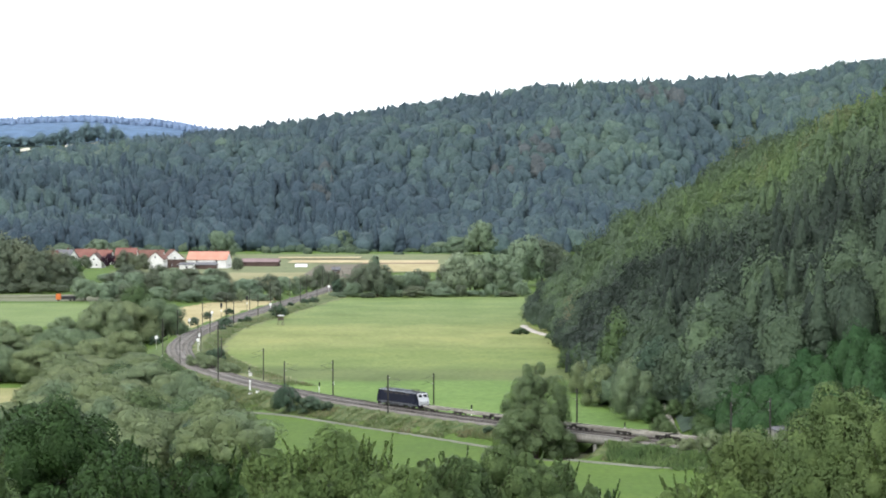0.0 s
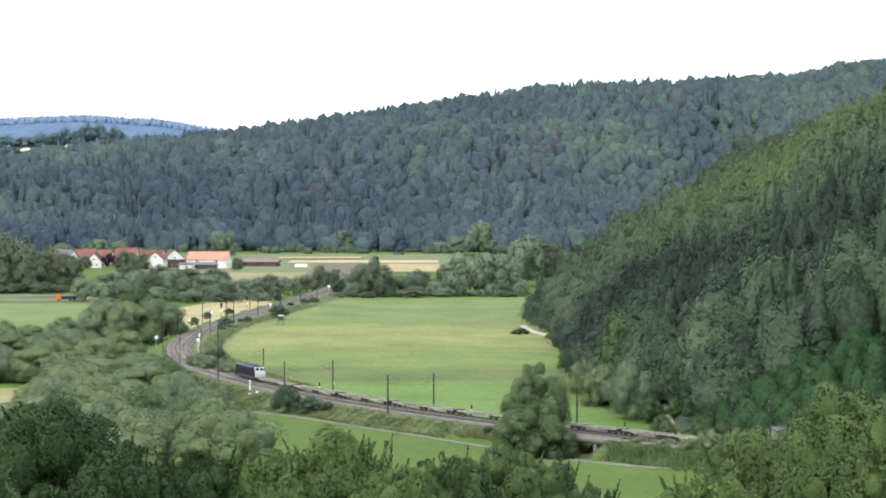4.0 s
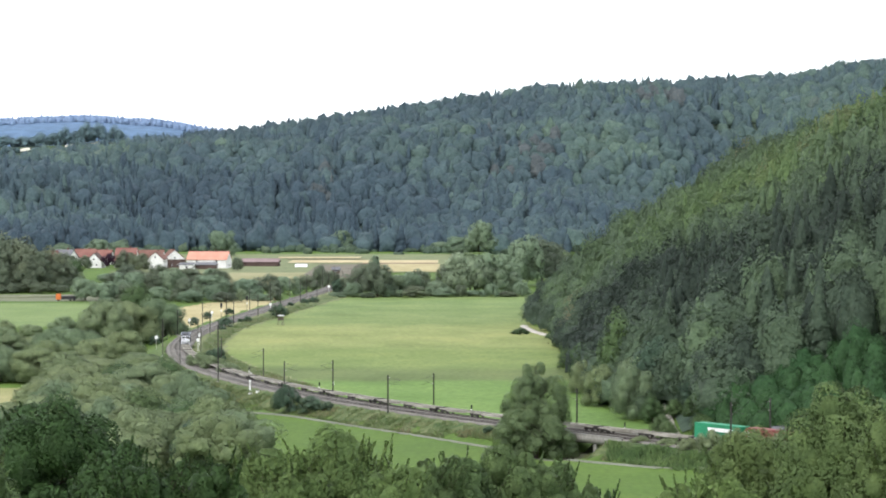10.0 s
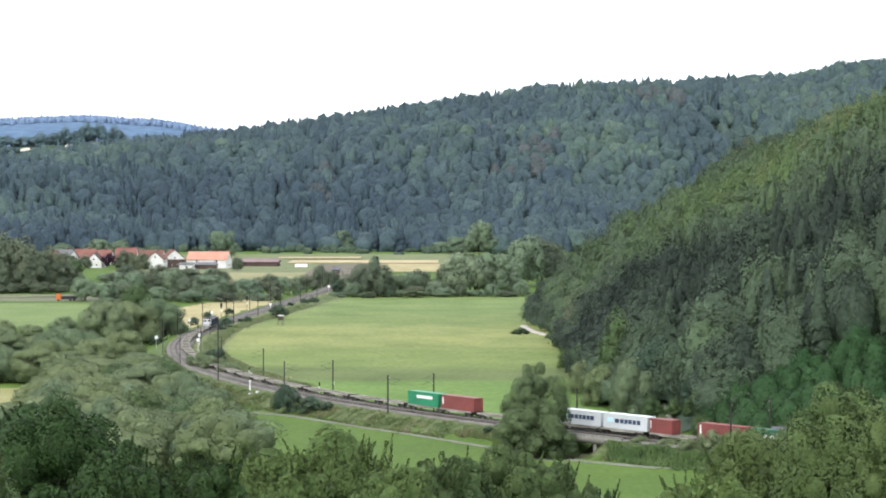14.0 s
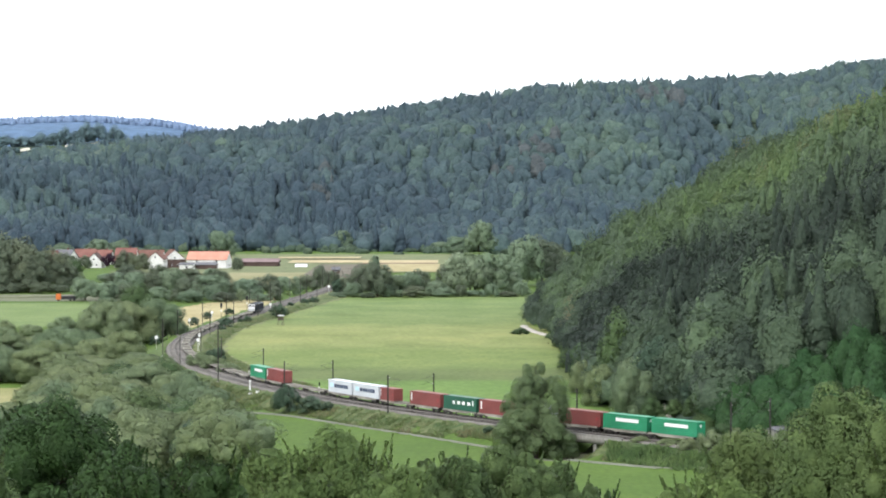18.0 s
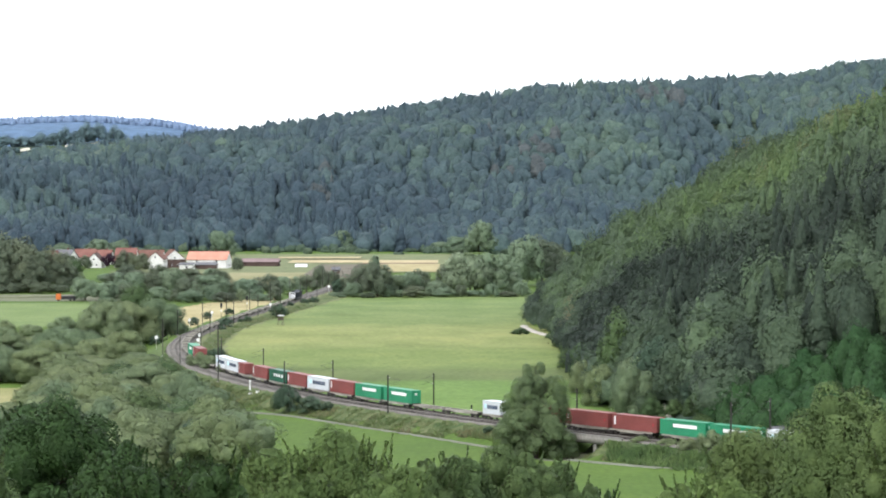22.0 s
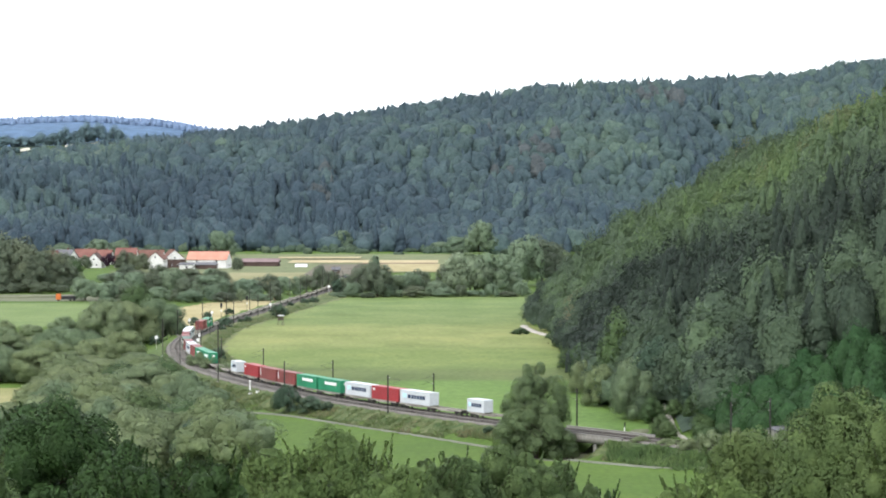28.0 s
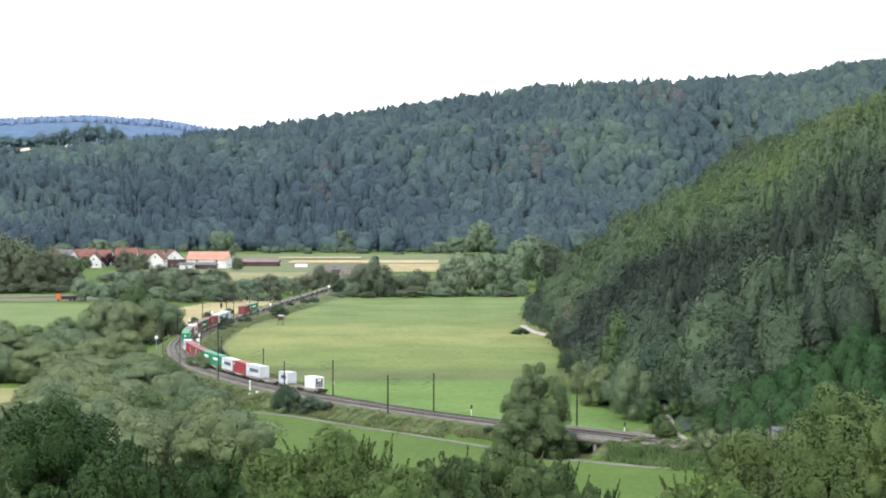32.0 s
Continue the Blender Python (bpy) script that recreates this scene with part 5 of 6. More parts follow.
def tree(name, label, category, tall, wide, base, mat, seed, boughs, count, size, level=2, group="", stems=1, thick=(0.13, 0.25), taper=0.15, core=0.58):
    rng = np.random.RandomState(seed + 900)
    t = thing(name, label, category, group)
    split = name in ("poplar_willow", "hazel_bush", "alder_bush") or group == "hillside trees"
    bm = bmesh.new()
    for s in range(stems):
        a = s * 2.1 + rng.uniform(0, 6)
        lean = Vector((math.cos(a), math.sin(a), 0)) * (0.0 if stems == 1 else wide * 0.12)
        top = Vector((rng.uniform(-0.3, 0.3), rng.uniform(-0.3, 0.3), tall * 0.62)) + lean
        r = 0.028 * tall / math.sqrt(stems)
        rod(bm, Vector((0, 0, -0.6)) + lean * 0.2, top, r, r * 0.35, n=9)
        if split:
            stem = part("trunk", bm, BARK, t, "grey-brown trunk")
        for k in range(5):
            b = Vector((0, 0, -0.6)).lerp(top, 0.45 + 0.1 * k)
            a2 = a + k * 2.4
            if split:
                bm = bmesh.new()
            rod(bm, b, b + Vector((math.cos(a2) * wide * 0.3, math.sin(a2) * wide * 0.3, tall * rng.uniform(0.1, 0.24))), r * 0.45, r * 0.1, n=6)
            if split:
                part("limb", bm, BARK, stem)
        if split:
            bm = bmesh.new()
    if split:
        bm.free()
    else:
        part("trunk", bm, BARK, t, "grey-brown trunk and limbs")
    v, f, n = boughed(seed, boughs, level, tall, wide, base, count, size, thick, taper, core=core)
    mesh("crown", v, f, mat, parent=t, normals=n)
    return t


OAKS = [tree("oak_tree", "dark green broadleaf tree", "tree", 14, 12, 0.3, OAK, s, 22, 6500, 0.18, 1, "valley trees") for s in (1, 2, 3)]
WILLOWS = [tree("willow_tree", "rounded grey-green willow by the river", "tree", 9, 12, 0.1, WILLOW, s, 24, 12000, 0.135, 2, "riverside willows", 3, (0.13, 0.23), core=0.66) for s in (11, 12, 13, 14)]
SHRUBS = [tree("shrub", "dense green shrub beside the railway", "shrub", 4.5, 5, 0.0, OAK, s, 12, 3000, 0.09, 1, "trackside shrubs", 3) for s in (21, 22)]
LIGHTS = [tree("ash_tree", "light green broadleaf tree", "tree", 13, 11, 0.1, LIGHT, s, 20, 7000, 0.165, 1, "valley trees") for s in (31, 32)]
BUSHES = [tree("willow_bush", "low grey-green willow bush", "shrub", 5, 7, 0.0, WILLOW, s, 14, 4000, 0.1, 1, "riverside willows", 3) for s in (41, 42)]
# paler, greyer leaf colours for the far trees: valley haze painted in
HAZY_WILLOW = leaves("hazy_willow_leaves", [(0.222, 0.303, 0.206), (0.247, 0.330, 0.218), (0.206, 0.290, 0.200), (0.268, 0.340, 0.224)], 0.42, 0.1, 0.8)
HAZY_OAK = leaves("hazy_oak_leaves", [(0.149, 0.188, 0.135), (0.171, 0.213, 0.143), (0.158, 0.196, 0.136), (0.202, 0.236, 0.152)], 0.42, 0.1, 0.8)
FAR_WILLOWS = [tree("willow_tree", "willow in the valley, greyed by haze", "tree", 9, 12, 0.2, HAZY_WILLOW, s, 18, 3300, 0.23, 1, "valley trees", 3) for s in (15, 16, 17)]
FAR_OAKS = [tree("oak_tree", "broadleaf tree in the valley, paled by haze", "tree", 14, 12, 0.3, HAZY_OAK, s, 18, 3300, 0.25, 1, "valley trees", 1) for s in (4, 5, 6)]
used = set()
BANK = []
turn = random.Random(8)


def plant(kinds, x, y, tall, wide, sink=0.15):
    """Sets a tree of that height and width on the land."""
    t = turn.choice(kinds)
    d = {"oak_tree": (14, 12), "willow_tree": (9, 12), "shrub": (4.5, 5), "ash_tree": (13, 11), "willow_bush": (5, 7)}[t.name.split(".")[0]]
    m = grounded(x, y, turn.uniform(0, 360), sink, (wide / d[0 + 1], wide / d[1], tall / d[0]))
    if t.name not in used:
        used.add(t.name)
        t.matrix_basis = m
        return t
    c = copy_thing(t, Matrix())
    c.matrix_basis = m
    return c


def groupset(kinds, rows):
    for x, y, tall, wide in rows:
        plant(kinds, x, y, tall, wide)
# beside the meadow, under the spur
groupset(WILLOWS, [(41.5, 514, 11.8, 9.6), (36.2, 545, 9.2, 8.0), (34.0, 578, 8.4, 7.0), (44.0, 533, 10.5, 9.0)])
groupset(LIGHTS, [(44.6, 505, 5.6, 5.8), (42.2, 562, 16.0, 12.0), (36.5, 612, 10.1, 8.4), (35.0, 650, 6.4, 6.9), (49.0, 500, 4.0, 4.2)])
groupset(OAKS, [(50.5, 511, 12.5, 9.5), (47.5, 520, 14.0, 10.0), (53.5, 498, 8.0, 7.0)])
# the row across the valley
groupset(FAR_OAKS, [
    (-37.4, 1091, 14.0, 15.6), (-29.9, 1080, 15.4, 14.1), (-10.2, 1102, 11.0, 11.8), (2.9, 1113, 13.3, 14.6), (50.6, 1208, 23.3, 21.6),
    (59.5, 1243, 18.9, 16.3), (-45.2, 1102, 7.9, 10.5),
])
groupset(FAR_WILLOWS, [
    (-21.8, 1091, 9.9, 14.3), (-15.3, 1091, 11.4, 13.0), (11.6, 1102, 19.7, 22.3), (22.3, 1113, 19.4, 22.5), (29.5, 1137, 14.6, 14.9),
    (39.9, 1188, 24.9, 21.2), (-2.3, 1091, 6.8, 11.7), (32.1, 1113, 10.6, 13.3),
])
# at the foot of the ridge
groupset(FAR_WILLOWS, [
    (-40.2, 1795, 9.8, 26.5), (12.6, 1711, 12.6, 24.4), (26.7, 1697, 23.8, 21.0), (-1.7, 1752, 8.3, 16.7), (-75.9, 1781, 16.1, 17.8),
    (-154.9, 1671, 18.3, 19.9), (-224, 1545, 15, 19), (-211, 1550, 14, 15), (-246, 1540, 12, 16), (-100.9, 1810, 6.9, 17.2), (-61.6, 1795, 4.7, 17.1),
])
# round the farms
groupset(FAR_OAKS, [
    (-216, 1163, 27, 26), (-206, 1160, 25, 22), (-190, 1163, 14.5, 17), (-173.6, 1359, 10.5, 12.6), (-213, 1410, 7.5, 9),
    (-226, 1170, 24, 22), (-199, 1157, 19, 18), (-193, 1166, 20, 17), (-212, 1152, 20, 19), (-220, 1150, 20, 20), (-184, 1168, 13, 13), (-217, 1376, 9, 12), (-193.9, 1430, 6.1, 10.2), (-119.4, 1376, 7.9, 6.6),
])
groupset(LIGHTS, [
    (-248.7, 1974, 6.1, 18.8), (-271.5, 1856, 7.5, 19.9), (-209.2, 1342, 7.0, 12.8),
])
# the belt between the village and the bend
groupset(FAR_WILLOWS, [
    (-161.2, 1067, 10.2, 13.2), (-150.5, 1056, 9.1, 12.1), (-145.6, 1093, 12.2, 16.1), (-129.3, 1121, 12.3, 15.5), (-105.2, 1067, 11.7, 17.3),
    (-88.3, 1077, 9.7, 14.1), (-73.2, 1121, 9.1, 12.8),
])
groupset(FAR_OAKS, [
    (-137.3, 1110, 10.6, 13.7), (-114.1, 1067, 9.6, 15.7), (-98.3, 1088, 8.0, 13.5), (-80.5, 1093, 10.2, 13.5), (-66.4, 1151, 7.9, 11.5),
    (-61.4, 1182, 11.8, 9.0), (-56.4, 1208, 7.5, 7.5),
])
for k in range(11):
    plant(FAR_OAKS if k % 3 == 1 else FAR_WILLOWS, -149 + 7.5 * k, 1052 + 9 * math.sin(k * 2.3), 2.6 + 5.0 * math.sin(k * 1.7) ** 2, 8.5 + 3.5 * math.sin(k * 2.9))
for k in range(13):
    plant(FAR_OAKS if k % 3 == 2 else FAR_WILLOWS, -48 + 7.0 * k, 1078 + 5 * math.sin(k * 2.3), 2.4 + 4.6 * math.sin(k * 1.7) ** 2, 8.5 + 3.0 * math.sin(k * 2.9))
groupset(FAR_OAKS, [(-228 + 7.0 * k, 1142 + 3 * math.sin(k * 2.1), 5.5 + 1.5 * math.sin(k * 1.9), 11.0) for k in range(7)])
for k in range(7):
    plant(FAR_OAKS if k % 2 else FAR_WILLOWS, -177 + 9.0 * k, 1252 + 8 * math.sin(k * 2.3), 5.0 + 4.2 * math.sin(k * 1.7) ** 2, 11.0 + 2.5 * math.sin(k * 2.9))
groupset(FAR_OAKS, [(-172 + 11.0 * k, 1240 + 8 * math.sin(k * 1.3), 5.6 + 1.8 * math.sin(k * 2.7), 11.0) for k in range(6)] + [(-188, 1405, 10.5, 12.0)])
# willows along the river, beyond the bend
groupset(WILLOWS, [
    (-107.2, 811, 14.5, 20.0), (-152, 815, 7, 11), (-141, 812, 6.5, 10), (-131, 818, 8, 10.5), (-160, 800, 9, 12), (-153, 782, 8, 13), (-143, 770, 8, 12), (-121, 826, 9, 12), (-112.6, 789, 15.4, 17.8), (-97.6, 817, 14.8, 16.5), (-109.5, 713, 11.9, 15.3), (-132.4, 762, 5.8, 12.7),
    (-120.3, 732, 10.8, 13.9), (-130.8, 713, 9.8, 13.6), (-123.2, 659, 10.0, 14.1), (-102.7, 695, 9.9, 14.9), (-97.4, 718, 11.1, 13.7),
    (-113.7, 659, 8.8, 15.7), (-100.8, 636, 9.4, 13.6),
])
groupset(LIGHTS, [
    (-118.9, 917, 12.7, 16.4), (-105.4, 847, 12.1, 12.1),
])
# willows filling the river bank on the outer side of the bend
for k in range(900):
    x, y = turn.uniform(-160, -30), turn.uniform(428, 700)
    ring = [(-37, 428), (-45, 470), (-53, 520), (-62, 570), (-76, 632), (-88, 690), (-150, 700), (-128, 652), (-106, 645), (-95, 610), (-93, 560), (-90, 470), (-88, 428)]
    if not inside(ring, np.array([x]), np.array([y]))[0]:
        continue
    if any((x - q[0]) ** 2 + (y - q[1]) ** 2 < 10.2 ** 2 for q in BANK):
        continue
    BANK.append((x, y))
    low = y > 585 and x > -104
    plant(WILLOWS if turn.random() < 0.8 else LIGHTS, x, y, turn.uniform(5.0, 7.0) if low else turn.uniform(8, 12), turn.uniform(13, 18))

ALDER = leaves("alder_leaves", [(0.151, 0.213, 0.105), (0.178, 0.240, 0.118)], 0.42, 0.08, 0.8)
# the tall tree before the bridge and the shrubs along the bank
groupset(OAKS, [(-45, 438, 10.5, 11.5), (-40, 446, 9.5, 10.5)])
big = tree("poplar_willow", "tall loose grey-green tree before the railway bank", "tree", 18.5, 12.5, 0.4, ALDER, 61, 52, 24000, 0.13, 1, "valley trees", 2, (0.08, 0.15), 0.0, 0.5)
big.matrix_basis = grounded(18.6, 473, 20, 0.2)
low_tree = tree("poplar_willow", "broad loose grey-green tree before the railway bank", "tree", 11.5, 15.5, -0.6, ALDER, 62, 50, 22000, 0.12, 1, "valley trees", 3, (0.07, 0.14), core=0.5)
low_tree.matrix_basis = grounded(18.2, 469, 80, 0.2)
groupset(SHRUBS, [(-36.4, 551, 6.8, 6.4), (-30.7, 545, 4.0, 5.8), (-26.5, 541, 2.4, 3.4), (-63.3, 911, 5.6, 7.0), (-48.0, 1093, 7.4, 6.6),
                  (13, 487, 2.4, 4.2), (9.5, 489, 1.5, 2.6), (-75, 880, 1.6, 2.6)])
groupset(SHRUBS, [(-78.0, 852, 4.0, 5.4), (-72.5, 880, 2.6, 3.4), (-55.5, 1020, 3.0, 4.6), (-58.8, 1008, 2.4, 4.0), (-63.5, 985, 1.8, 3.0), (-78, 836, 1.8, 3.0), (-94, 893, 3.2, 4.0), (-95, 865, 2.4, 3.4), (-92, 925, 3.0, 3.6),
                  (-86, 952, 2.8, 4.0), (-97, 800, 3.6, 4.5), (-99, 770, 3.8, 4.5), (-69, 706, 2.4, 4.0), (-65.5, 690, 4.0, 4.2)])
groupset(BUSHES, [(50.5, 447, 4.6, 5.0), (54.5, 444, 4.8, 5.5), (58, 441, 4.4, 5.5), (46.5, 450, 2.6, 4.5), (62, 438, 5.0, 6.0), (43.5, 457, 1.8, 4.5),
                  (38.5, 462, 1.6, 4.0), (66, 434, 5.5, 6.0), (-68.5, 664, 4.6, 7.0), (-63.5, 655, 4.2, 7.0), (-58, 640, 3.4, 6.0)])
groupset(LIGHTS, [(51.6, 468, 3.6, 4.6), (52.6, 478, 4.6, 5.6), (52.4, 490, 5.6, 6.0), (45.2, 474, 3.6, 4.4), (51, 460, 2.8, 4.4), (55, 466, 4.0, 5.4), (44.6, 484, 5.0, 5.0)])
groupset(LIGHTS, [(44, 779, 5.0, 8.0), (37.5, 742, 3.2, 6.0), (26.5, 808, 2.2, 6.0), (39, 777, 2.6, 7.5), (36, 785, 1.8, 5.0), (38.5, 720, 4, 6), (37, 680, 5, 6)])
copper = tree("copper_beech", "dark purple-leaved beech between village houses", "tree", 9, 9, 0.6, PURPLE, 66, 12, 2500, 0.2, 1)
copper.matrix_basis = grounded(-200.5, 1424, 0, 0.2)
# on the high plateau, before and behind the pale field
# leaf colour lightened and blued to carry the haze at this distance
PLATEAU_LEAVES = leaves("hazy_plateau_oak_leaves", [(0.158, 0.242, 0.273), (0.180, 0.268, 0.289)], 0.4, 0.1, 0.45, 0.3)
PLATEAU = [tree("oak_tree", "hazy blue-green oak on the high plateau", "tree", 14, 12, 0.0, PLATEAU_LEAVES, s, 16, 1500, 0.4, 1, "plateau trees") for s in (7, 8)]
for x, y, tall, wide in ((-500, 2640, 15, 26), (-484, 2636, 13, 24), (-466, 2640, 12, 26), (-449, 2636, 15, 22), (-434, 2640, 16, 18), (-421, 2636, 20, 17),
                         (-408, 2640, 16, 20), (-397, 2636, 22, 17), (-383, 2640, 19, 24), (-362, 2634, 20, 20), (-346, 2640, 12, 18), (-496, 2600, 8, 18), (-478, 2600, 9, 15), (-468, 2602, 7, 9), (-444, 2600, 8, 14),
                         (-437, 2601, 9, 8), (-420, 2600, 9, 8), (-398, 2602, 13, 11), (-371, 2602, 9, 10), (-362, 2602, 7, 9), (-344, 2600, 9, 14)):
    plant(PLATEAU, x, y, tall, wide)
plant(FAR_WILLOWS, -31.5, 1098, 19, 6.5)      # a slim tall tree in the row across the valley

# the trees on the slope below the camera
def near_tree(name, label, mat, x, y, tall, wide, seed, leafs, size, category="tree", lumps=30, sprigs=0, core=0.0):
    t = tree(name, label, category, tall, wide, 0.3, mat, seed, lumps, int(leafs * 1.7), size * 0.92, 2, "hillside trees", 3, (0.1, 0.2), core=0.6)
    sprigs = sprigs * 2 + (14 if tall > 9 else 8)
    if sprigs:
        rng = np.random.RandomState(seed)
        for s in range(sprigs):
            bm = bmesh.new()
            a, r = rng.uniform(0, 6.28), rng.uniform(0.05, 0.42) * wide
            base = Vector((math.cos(a) * r, math.sin(a) * r, tall * rng.uniform(0.72, 0.86)))
            tip = base + Vector((math.cos(a) * rng.uniform(0.1, 1.3), math.sin(a) * rng.uniform(0.1, 1.3), rng.uniform(1.2, 2.5)))
            rod(bm, base, tip, 0.02, 0.008, n=5)
            sprig = part("sprig", bm, BARK, t, "upright leafy shoot")
            along = rng.uniform(0.05, 1.05, 150)
            way = unit(rng.normal(size=(150, 3)) + [0, 0, 0.3])
            p = np.array(base) + (np.array(tip) - np.array(base)) * along[:, None] + way * (0.30 * (1.15 - along) * rng.uniform(0.2, 1, 150))[:, None]
            pieces = [clumps(rng, p, way, way, 0.075)]
            lv, lf, ln = joined(pieces)
            mesh("leaves", lv, lf, mat, parent=sprig, normals=ln)
    t.matrix_basis = grounded(x, y, seed * 37, 0.3)
    return t


NEAR_DARK = leaves("dark_hillside_leaves", [(0.039, 0.077, 0.026), (0.051, 0.093, 0.032)], 0.2, 0.3)
NEAR_MID = leaves("hillside_leaves", [(0.149, 0.225, 0.080), (0.188, 0.271, 0.091)], 0.42, 0.2, 1.0)
NEAR_ALDER = leaves("alder_hillside_leaves", [(0.106, 0.166, 0.067), (0.129, 0.190, 0.076)], 0.35, 0.2, 1.0)
NEAR_LIGHT = leaves("light_hillside_leaves", [(0.134, 0.200, 0.077), (0.159, 0.222, 0.081)], 0.42, 0.14, 0.7)
near_tree("oak_tree", "dense dark green oak on the slope", NEAR_DARK, -24.5, 150, 12.6, 9.0, 101, 28125, 0.099)
near_tree("oak_tree", "dense dark green oak on the slope", NEAR_DARK, -31.5, 166, 12.4, 8.5, 102, 16875, 0.106)
near_tree("oak_tree", "dark green bushy oak on the slope", NEAR_DARK, -19.8, 142, 9.6, 5.6, 103, 15000, 0.091)
near_tree("hazel_bush", "dark green hazel bush on the slope", NEAR_DARK, -16.0, 150, 8.8, 5.4, 104, 15000, 0.084, "shrub", 22, 6)
near_tree("hazel_bush", "olive-green hazel bush with upright shoots", NEAR_MID, -11.4, 160, 10.0, 6.6, 105, 16875, 0.084, "shrub", 24, 16)
near_tree("hazel_bush", "olive-green hazel bush with upright shoots", NEAR_MID, -7.0, 166, 11.0, 8.4, 106, 22500, 0.084, "shrub", 26, 30)
near_tree("alder_bush", "dark green alder bush on the slope", NEAR_ALDER, 1.2, 161, 9.8, 6.6, 107, 16875, 0.099, "shrub", 24, 4)
near_tree("alder_bush", "dark green alder bush on the slope", NEAR_ALDER, 5.2, 166, 10.4, 7.2, 108, 20625, 0.099, "shrub", 26, 4)
near_tree("alder_bush", "dark green alder bush on the slope", NEAR_ALDER, 8.8, 172, 9.0, 4.8, 109, 13125, 0.099, "shrub", 22, 2)
near_tree("young_spruce", "small young dark green conifer", NEAR_DARK, 13.9, 200, 9.4, 2.4, 110, 3750, 0.076, "tree", 12, 3)
near_tree("hazel_bush", "green hazel bush on the slope", NEAR_MID, 15.6, 150, 7.6, 4.6, 111, 13125, 0.084, "shrub", 20, 6)
near_tree("ash_tree", "light green leafy tree on the slope", NEAR_LIGHT, 29.6, 176, 14.8, 9.5, 112, 30000, 0.114, "tree", 68, 0, 0.0)
near_tree("ash_tree", "light green leafy tree on the slope", NEAR_LIGHT, 23.0, 184, 11.6, 6.4, 113, 16875, 0.106, "tree", 48, 0, 0.0)
near_tree("ash_tree", "light green leafy tree on the slope", NEAR_LIGHT, 33.0, 168, 13.2, 8.0, 114, 16875, 0.106, "tree", 52, 0, 0.0)
near_tree("ash_tree", "light green leafy tree on the slope", NEAR_LIGHT, 36.0, 178, 13.6, 8.0, 121, 15000, 0.11, "tree", 48, 0, 0.0)
near_tree("ash_tree", "light green leafy tree on the slope", NEAR_LIGHT, 32.6, 187, 14.0, 9.5, 123, 20000, 0.12, "tree", 40)
near_tree("ash_tree", "light green leafy tree on the slope", NEAR_LIGHT, 25.6, 191, 12.4, 8.5, 124, 13000, 0.12, "tree", 30)
near_tree("hazel_bush", "green hazel bush on the slope", NEAR_MID, 19.2, 158, 8.0, 5.0, 115, 13125, 0.091, "shrub", 20, 4)
near_tree("hazel_bush", "dark green hazel bush on the slope", NEAR_DARK, -13.6, 140, 8.2, 4.6, 116, 11250, 0.084, "shrub", 18, 5)
near_tree("hazel_bush", "olive-green hazel bush on the slope", NEAR_ALDER, -26.5, 136, 8.4, 6.0, 117, 11250, 0.084, "shrub", 18, 8)

near_tree("hazel_bush", "olive-green hazel bush on the slope", NEAR_MID, -3.4, 152, 8.6, 6.0, 118, 14000, 0.084, "shrub", 20, 6)
near_tree("hazel_bush", "olive-green hazel bush on the slope", NEAR_MID, -9.0, 148, 8.8, 5.6, 119, 14000, 0.084, "shrub", 20, 6)
near_tree("hazel_bush", "dark green hazel bush on the slope", NEAR_DARK, -17.6, 136, 8.0, 5.0, 122, 12000, 0.084, "shrub", 20, 4)
near_tree("alder_bush", "dark green alder bush on the slope", NEAR_ALDER, -0.9, 158, 8.8, 4.8, 120, 12000, 0.099, "shrub", 20, 4)

# ---- young trees at the foot of the spur, undergrowth, tall grass ----
EMERALD = leaves("young_tree_foliage", [(0.036, 0.089, 0.037), (0.049, 0.104, 0.041), (0.042, 0.096, 0.037), (0.032, 0.077, 0.035)], own_tone=False)
spots = scattered(rng, 45, 140, 440, 560, 3.9, lambda x, y: YOUNG(x, y) & (foot_distance(x, y) > 1.5))
YOUNG_CROWNS = [broad_crown(60 + s, 2, 800, 0.028) for s in range(6)]
wood("young_wood", spots, rng.uniform(5, 8.5, len(spots)), rng.uniform(4.5, 7, len(spots)), rng.randint(0, 6, len(spots)), YOUNG_CROWNS, EMERALD, "bright green young plantation at the spur's foot", rng)
def rank_growth(name, label, mat, x0, x1, y0, y1, step, low, high, keep, seed):
    """Uneven tall grass and low scrub: a ragged canopy over the land."""
    rg = np.random.RandomState(seed)
    xs, ys = np.meshgrid(np.arange(x0, x1, step), np.arange(y0, y1, step))
    w = xs.shape[1]
    xs, ys = (xs + rg.uniform(-0.3, 0.3, xs.shape) * step).reshape(-1), (ys + rg.uniform(-0.3, 0.3, ys.shape) * step).reshape(-1)
    k = np.arange(len(xs)).reshape(-1, w)
    quads = np.stack([k[:-1, :-1], k[:-1, 1:], k[1:, 1:], k[1:, :-1]], -1).reshape(-1, 4)
    quads = quads[keep(xs, ys)[quads[:, 0]]]
    kept, quads = np.unique(quads, return_inverse=True)
    quads = quads.reshape(-1, 4)
    x, y = xs[kept], ys[kept]
    tuft = 0.5 + 0.3 * waves(x, y, 7, seed, 3) + rg.uniform(-0.28, 0.28, len(x))
    z = terrain(x, y) + low + (high - low) * np.clip(tuft, 0, 1.1)
    edge = np.bincount(quads.reshape(-1), minlength=len(x)) < 4
    z[edge] = terrain(x[edge], y[edge]) - 0.1
    return tagged(mesh(name, np.stack([x, y, z], 1), quads, mat), label, "grass", kind="stuff")


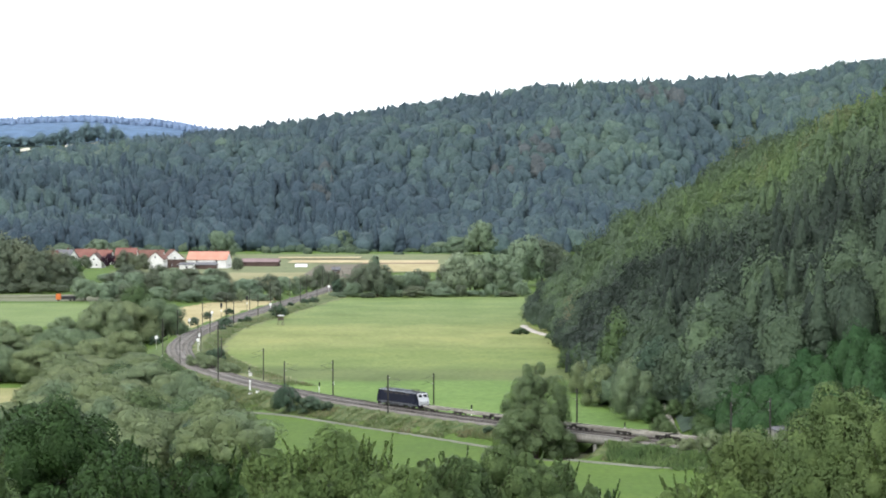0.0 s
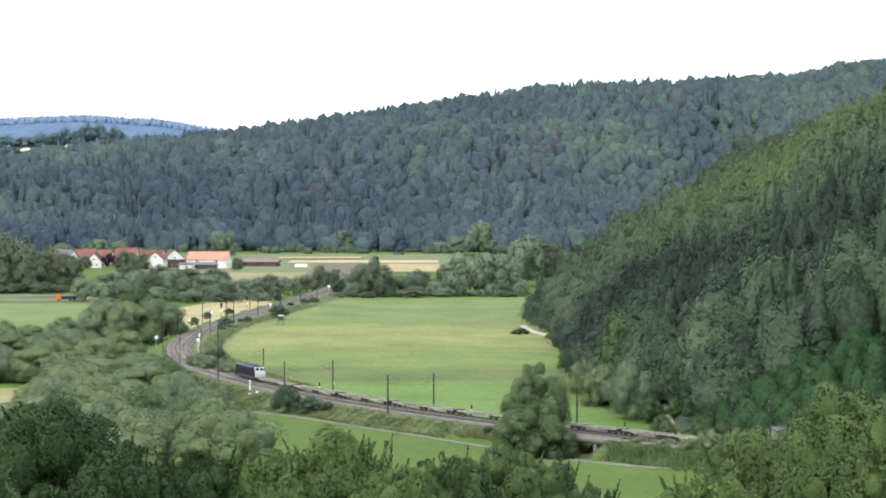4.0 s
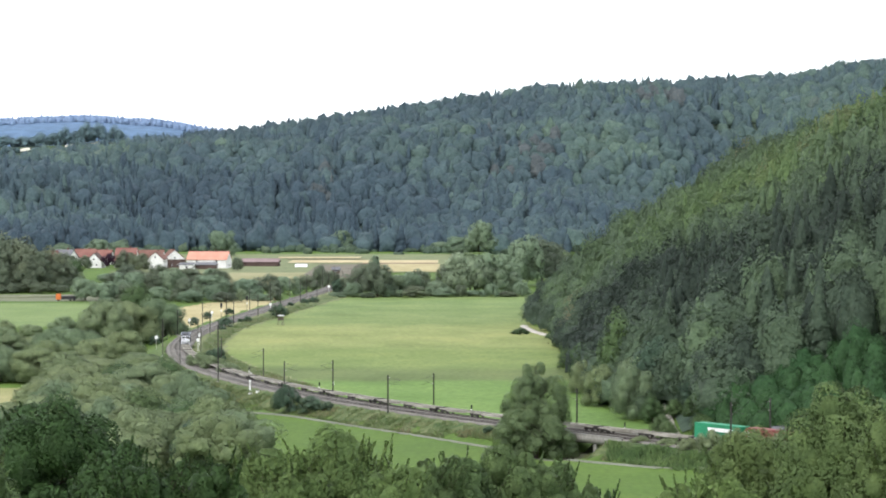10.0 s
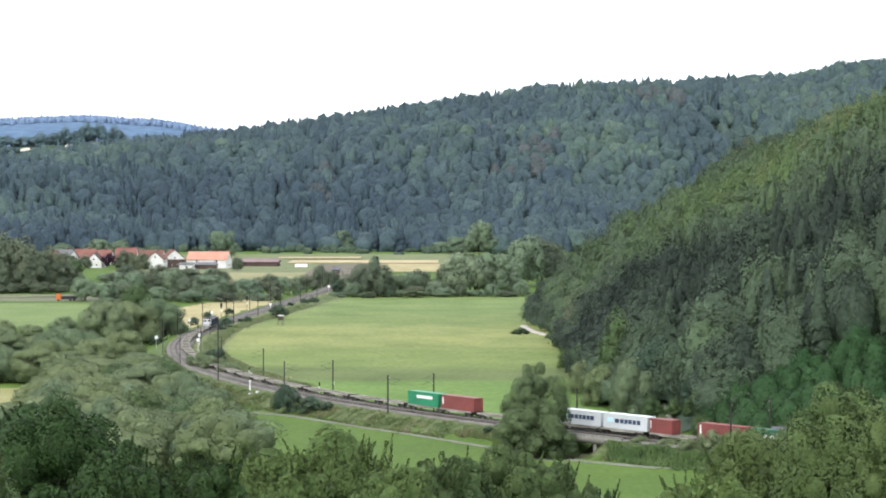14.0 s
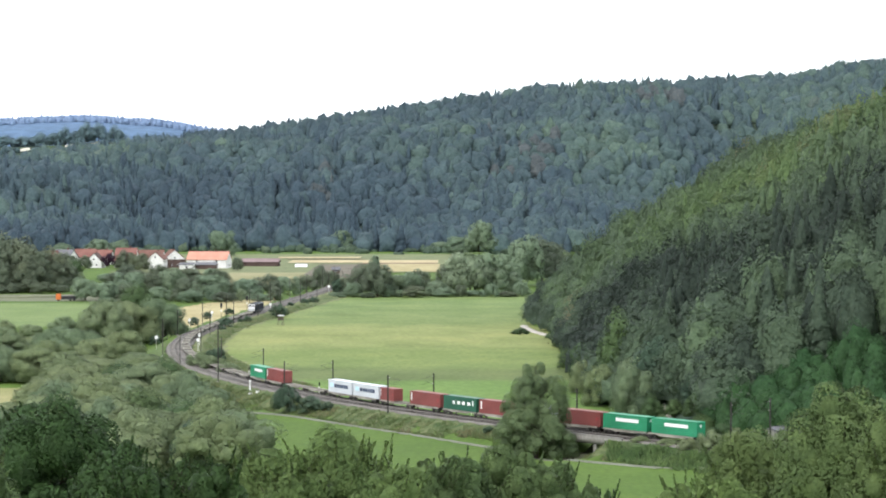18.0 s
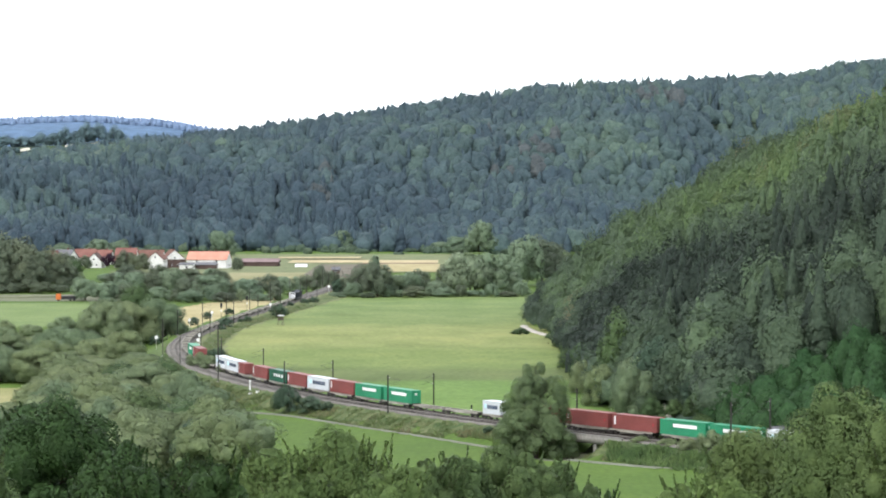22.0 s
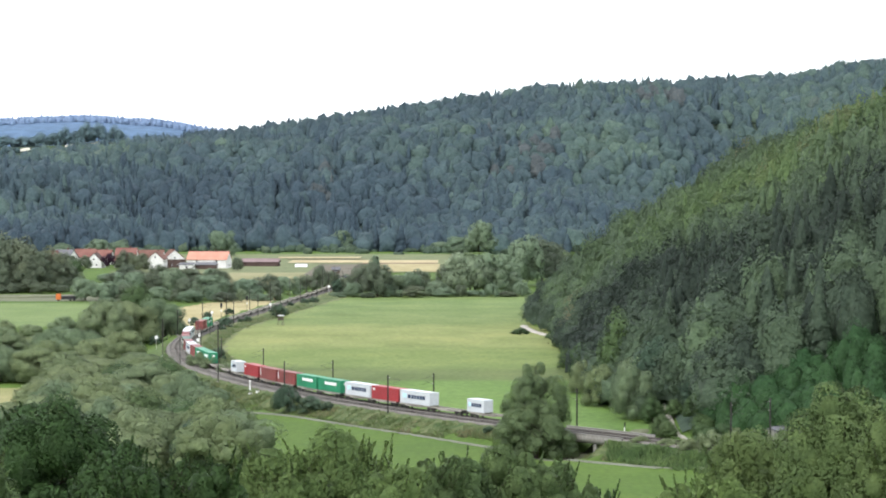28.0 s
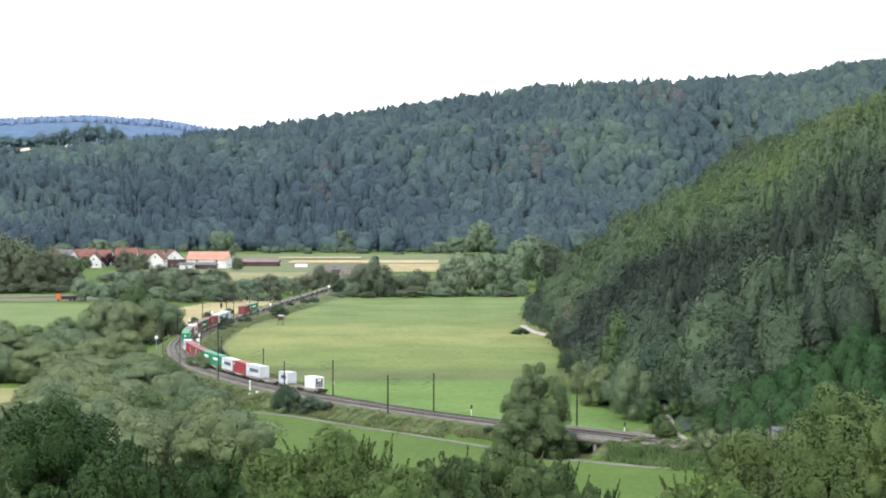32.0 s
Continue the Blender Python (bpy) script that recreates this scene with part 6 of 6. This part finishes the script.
def tufts(name, label, mat, x0, x1, y0, y1, gap, low, high, keep, seed, shy=6.2):
    """Tall grass and weeds: single upright blades in tufts over the land."""
    rg = np.random.RandomState(seed)
    p = scattered(rg, x0, x1, y0, y1, gap, keep)
    n = 3
    x, y = (p[:, 0].repeat(n) + rg.normal(scale=gap * 0.4, size=len(p) * n)), (p[:, 1].repeat(n) + rg.normal(scale=gap * 0.4, size=len(p) * n))
    z = terrain(x, y)
    growth = np.clip(0.5 + 0.5 * waves(x, y, 9, seed, 3), 0, 1)
    h = (low + (high - low) * growth) * rg.uniform(0.6, 1.2, len(x))
    h = h * np.clip((np.abs(near_line(x, y)[0]) - shy) / 3.5, 0.15, 1)
    a, w = rg.uniform(0, 3.1416, len(x)), rg.uniform(0.10, 0.24, len(x)) * (0.6 + h * 0.5)
    u = np.stack([np.cos(a), np.sin(a), a * 0], 1) * w[:, None]
    base = np.stack([x, y, z - 0.1], 1)
    tip = base + np.stack([rg.normal(scale=0.25, size=len(x)) * h, rg.normal(scale=0.25, size=len(x)) * h, h + 0.1], 1)
    u = np.where((np.cross(u, tip - base)[:, 1] > 0)[:, None], -u, u)
    v = np.stack([base - u, base + u, tip], 1).reshape(-1, 3)
    hue = np.clip(0.5 + 0.35 * waves(x, y, 14, seed + 1, 3) + rg.normal(scale=0.16, size=len(x)), 0.001, 0.999).repeat(3)
    up_ = unit(0.7 * unit(np.cross(u, tip - base)) + [0, 0, 0.8]).repeat(3, 0)
    return tagged(mesh(name, v, np.arange(len(v)).reshape(-1, 3), mat, hue, normals=up_), label, "grass", kind="stuff")


RANK = two_scale("rank_grass", (0.050, 0.084, 0.032), (0.140, 0.156, 0.072), 0.6, 1.6, 0.95, 0, 0.8, 0.3)
SCRUB = two_scale("green_scrub", (0.034, 0.060, 0.024), (0.080, 0.104, 0.044), 0.4, 1.6, 0.95, 0, 0.8, 0.3)
rank_growth("bank_grass", "rank olive grass and low scrub on the railway bank", RANK, -100, 34, 440, 700, 0.6, 0.1, 0.6, lambda x, y: BANKSIDE(x, y) & (x < 33), 31)
rank_growth("bank_scrub", "long green grass and scrub on the bank by the bridge", SCRUB, 31, 92, 405, 500, 0.65, 0.1, 0.6, lambda x, y: BANKSIDE(x, y) & (x > 32), 32)
rank_growth("bank_grass", "rank dry grass and low scrub inside the bend", RANK, -106, 0, 640, 1100, 0.9, 0.1, 0.5,
            lambda x, y: (np.abs(near_line(x, y)[0] - 7.6) < 4.0 + 0.8 * waves(x, y, 24, 33)), 33)
BLADES = leaves("rank_grass_blades", [(0.069, 0.113, 0.039), (0.090, 0.136, 0.048), (0.115, 0.149, 0.060), (0.147, 0.159, 0.076), (0.172, 0.152, 0.090)], 0.3, 0.16, 1.5, 0.2, own_tone=False)
GREEN_BLADES = leaves("green_grass_blades", [(0.067, 0.122, 0.043), (0.087, 0.145, 0.052), (0.110, 0.171, 0.061), (0.136, 0.189, 0.072)], 0.3, 0.16, 1.5, 0.2, own_tone=False)
tufts("tall_grass", "tall olive and rust-tinged grass on the railway bank", BLADES, -100, 34, 440, 700, 0.42, 0.35, 1.1, lambda x, y: BANKSIDE(x, y) & (x < 33), 34)
tufts("tall_grass", "long green grass on the bank by the bridge", GREEN_BLADES, 31, 92, 405, 500, 0.42, 0.6, 1.8, lambda x, y: BANKSIDE(x, y) & (x > 32), 35)
tufts("tall_grass", "dry rank grass inside the railway bend", BLADES, -106, 0, 600, 1000, 0.7, 0.3, 0.9, lambda x, y: np.abs(near_line(x, y)[0] - 7.6) < 4.2 + 0.8 * waves(x, y, 24, 33), 36, 3.0)
HEDGE_LEAVES = leaves("hedge_leaves", [(0.085, 0.130, 0.095), (0.105, 0.155, 0.105), (0.135, 0.180, 0.115)], 0.4, 0.1, 0.5, 0.3, own_tone=False)
HEDGE = [broad_crown(90 + s, 2, 160, 0.04) for s in range(6)]
spots = scattered(rng, -230, 300, 1700, 1790, 9.5, lambda x, y: (waves(x, y, 60, 35) > 0.3) & (rng.uniform(size=x.shape) < 0.55) | (y > 1762) & (rng.uniform(size=x.shape) < 0.4))
wood("hedge_line", spots, rng.uniform(2, 7, len(spots)), rng.uniform(5, 13, len(spots)), rng.randint(0, 6, len(spots)), HEDGE, HEDGE_LEAVES, "ragged hedge along the foot of the ridge", rng, "hedge")

# ---- the hills at the end of the valley, blue haze put into their colours ----
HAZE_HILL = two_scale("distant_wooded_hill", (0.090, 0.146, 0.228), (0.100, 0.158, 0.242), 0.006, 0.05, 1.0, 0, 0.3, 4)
HILL_WOOD = leaves("hazy_hill_foliage", [(0.254, 0.356, 0.538), (0.265, 0.372, 0.561), (0.277, 0.383, 0.581)], 0.4, 0.04, 0.3, 0.15, own_tone=False)


def far_hill(x, y):
    """The height of the hills at the end of the valley."""
    top = np.interp(x, [-1500, -875, -697, -620, -552, -496, -429, -200, 1500], [162, 167, 173, 169, 164, 156, 147, 129, 112]) + 3.0 * waves(x, x * 0, 190, 41)
    f = np.clip((y - 4100) / 480, 0, 1)
    return top * np.sin(f * 1.5708) ** 0.8 - 40 * (1 - f) + 5 * waves(x, y, 220, 43) * f * (1 - f) * 3


xs, ys = np.meshgrid(np.arange(-1500, 1500, 12.0), np.arange(4100, 4700, 24.0))
k = np.arange(xs.size).reshape(xs.shape)
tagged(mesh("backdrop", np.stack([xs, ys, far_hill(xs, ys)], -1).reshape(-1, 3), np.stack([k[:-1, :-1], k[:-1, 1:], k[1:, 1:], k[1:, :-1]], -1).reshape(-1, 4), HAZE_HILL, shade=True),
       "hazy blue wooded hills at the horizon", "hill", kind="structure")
spots = scattered(rng, -930, -360, 4560, 4610, 8.0, lambda x, y: np.abs(x) < y * 0.2)
HILL_CROWNS = [broad_crown(80 + s, 2, 60, 0.05) for s in range(5)] + [spruce_crown(85 + s, 8, 6, 30, 0.04) for s in range(3)]
pick = np.where(rng.uniform(size=len(spots)) < 0.25, rng.randint(5, 8, len(spots)), rng.randint(0, 5, len(spots)))
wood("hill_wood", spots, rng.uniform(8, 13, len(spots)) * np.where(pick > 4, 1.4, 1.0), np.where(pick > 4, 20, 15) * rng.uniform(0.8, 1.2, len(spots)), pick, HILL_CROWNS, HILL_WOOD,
     "forest on the far hills, blue with haze", rng, land=far_hill)


motions()
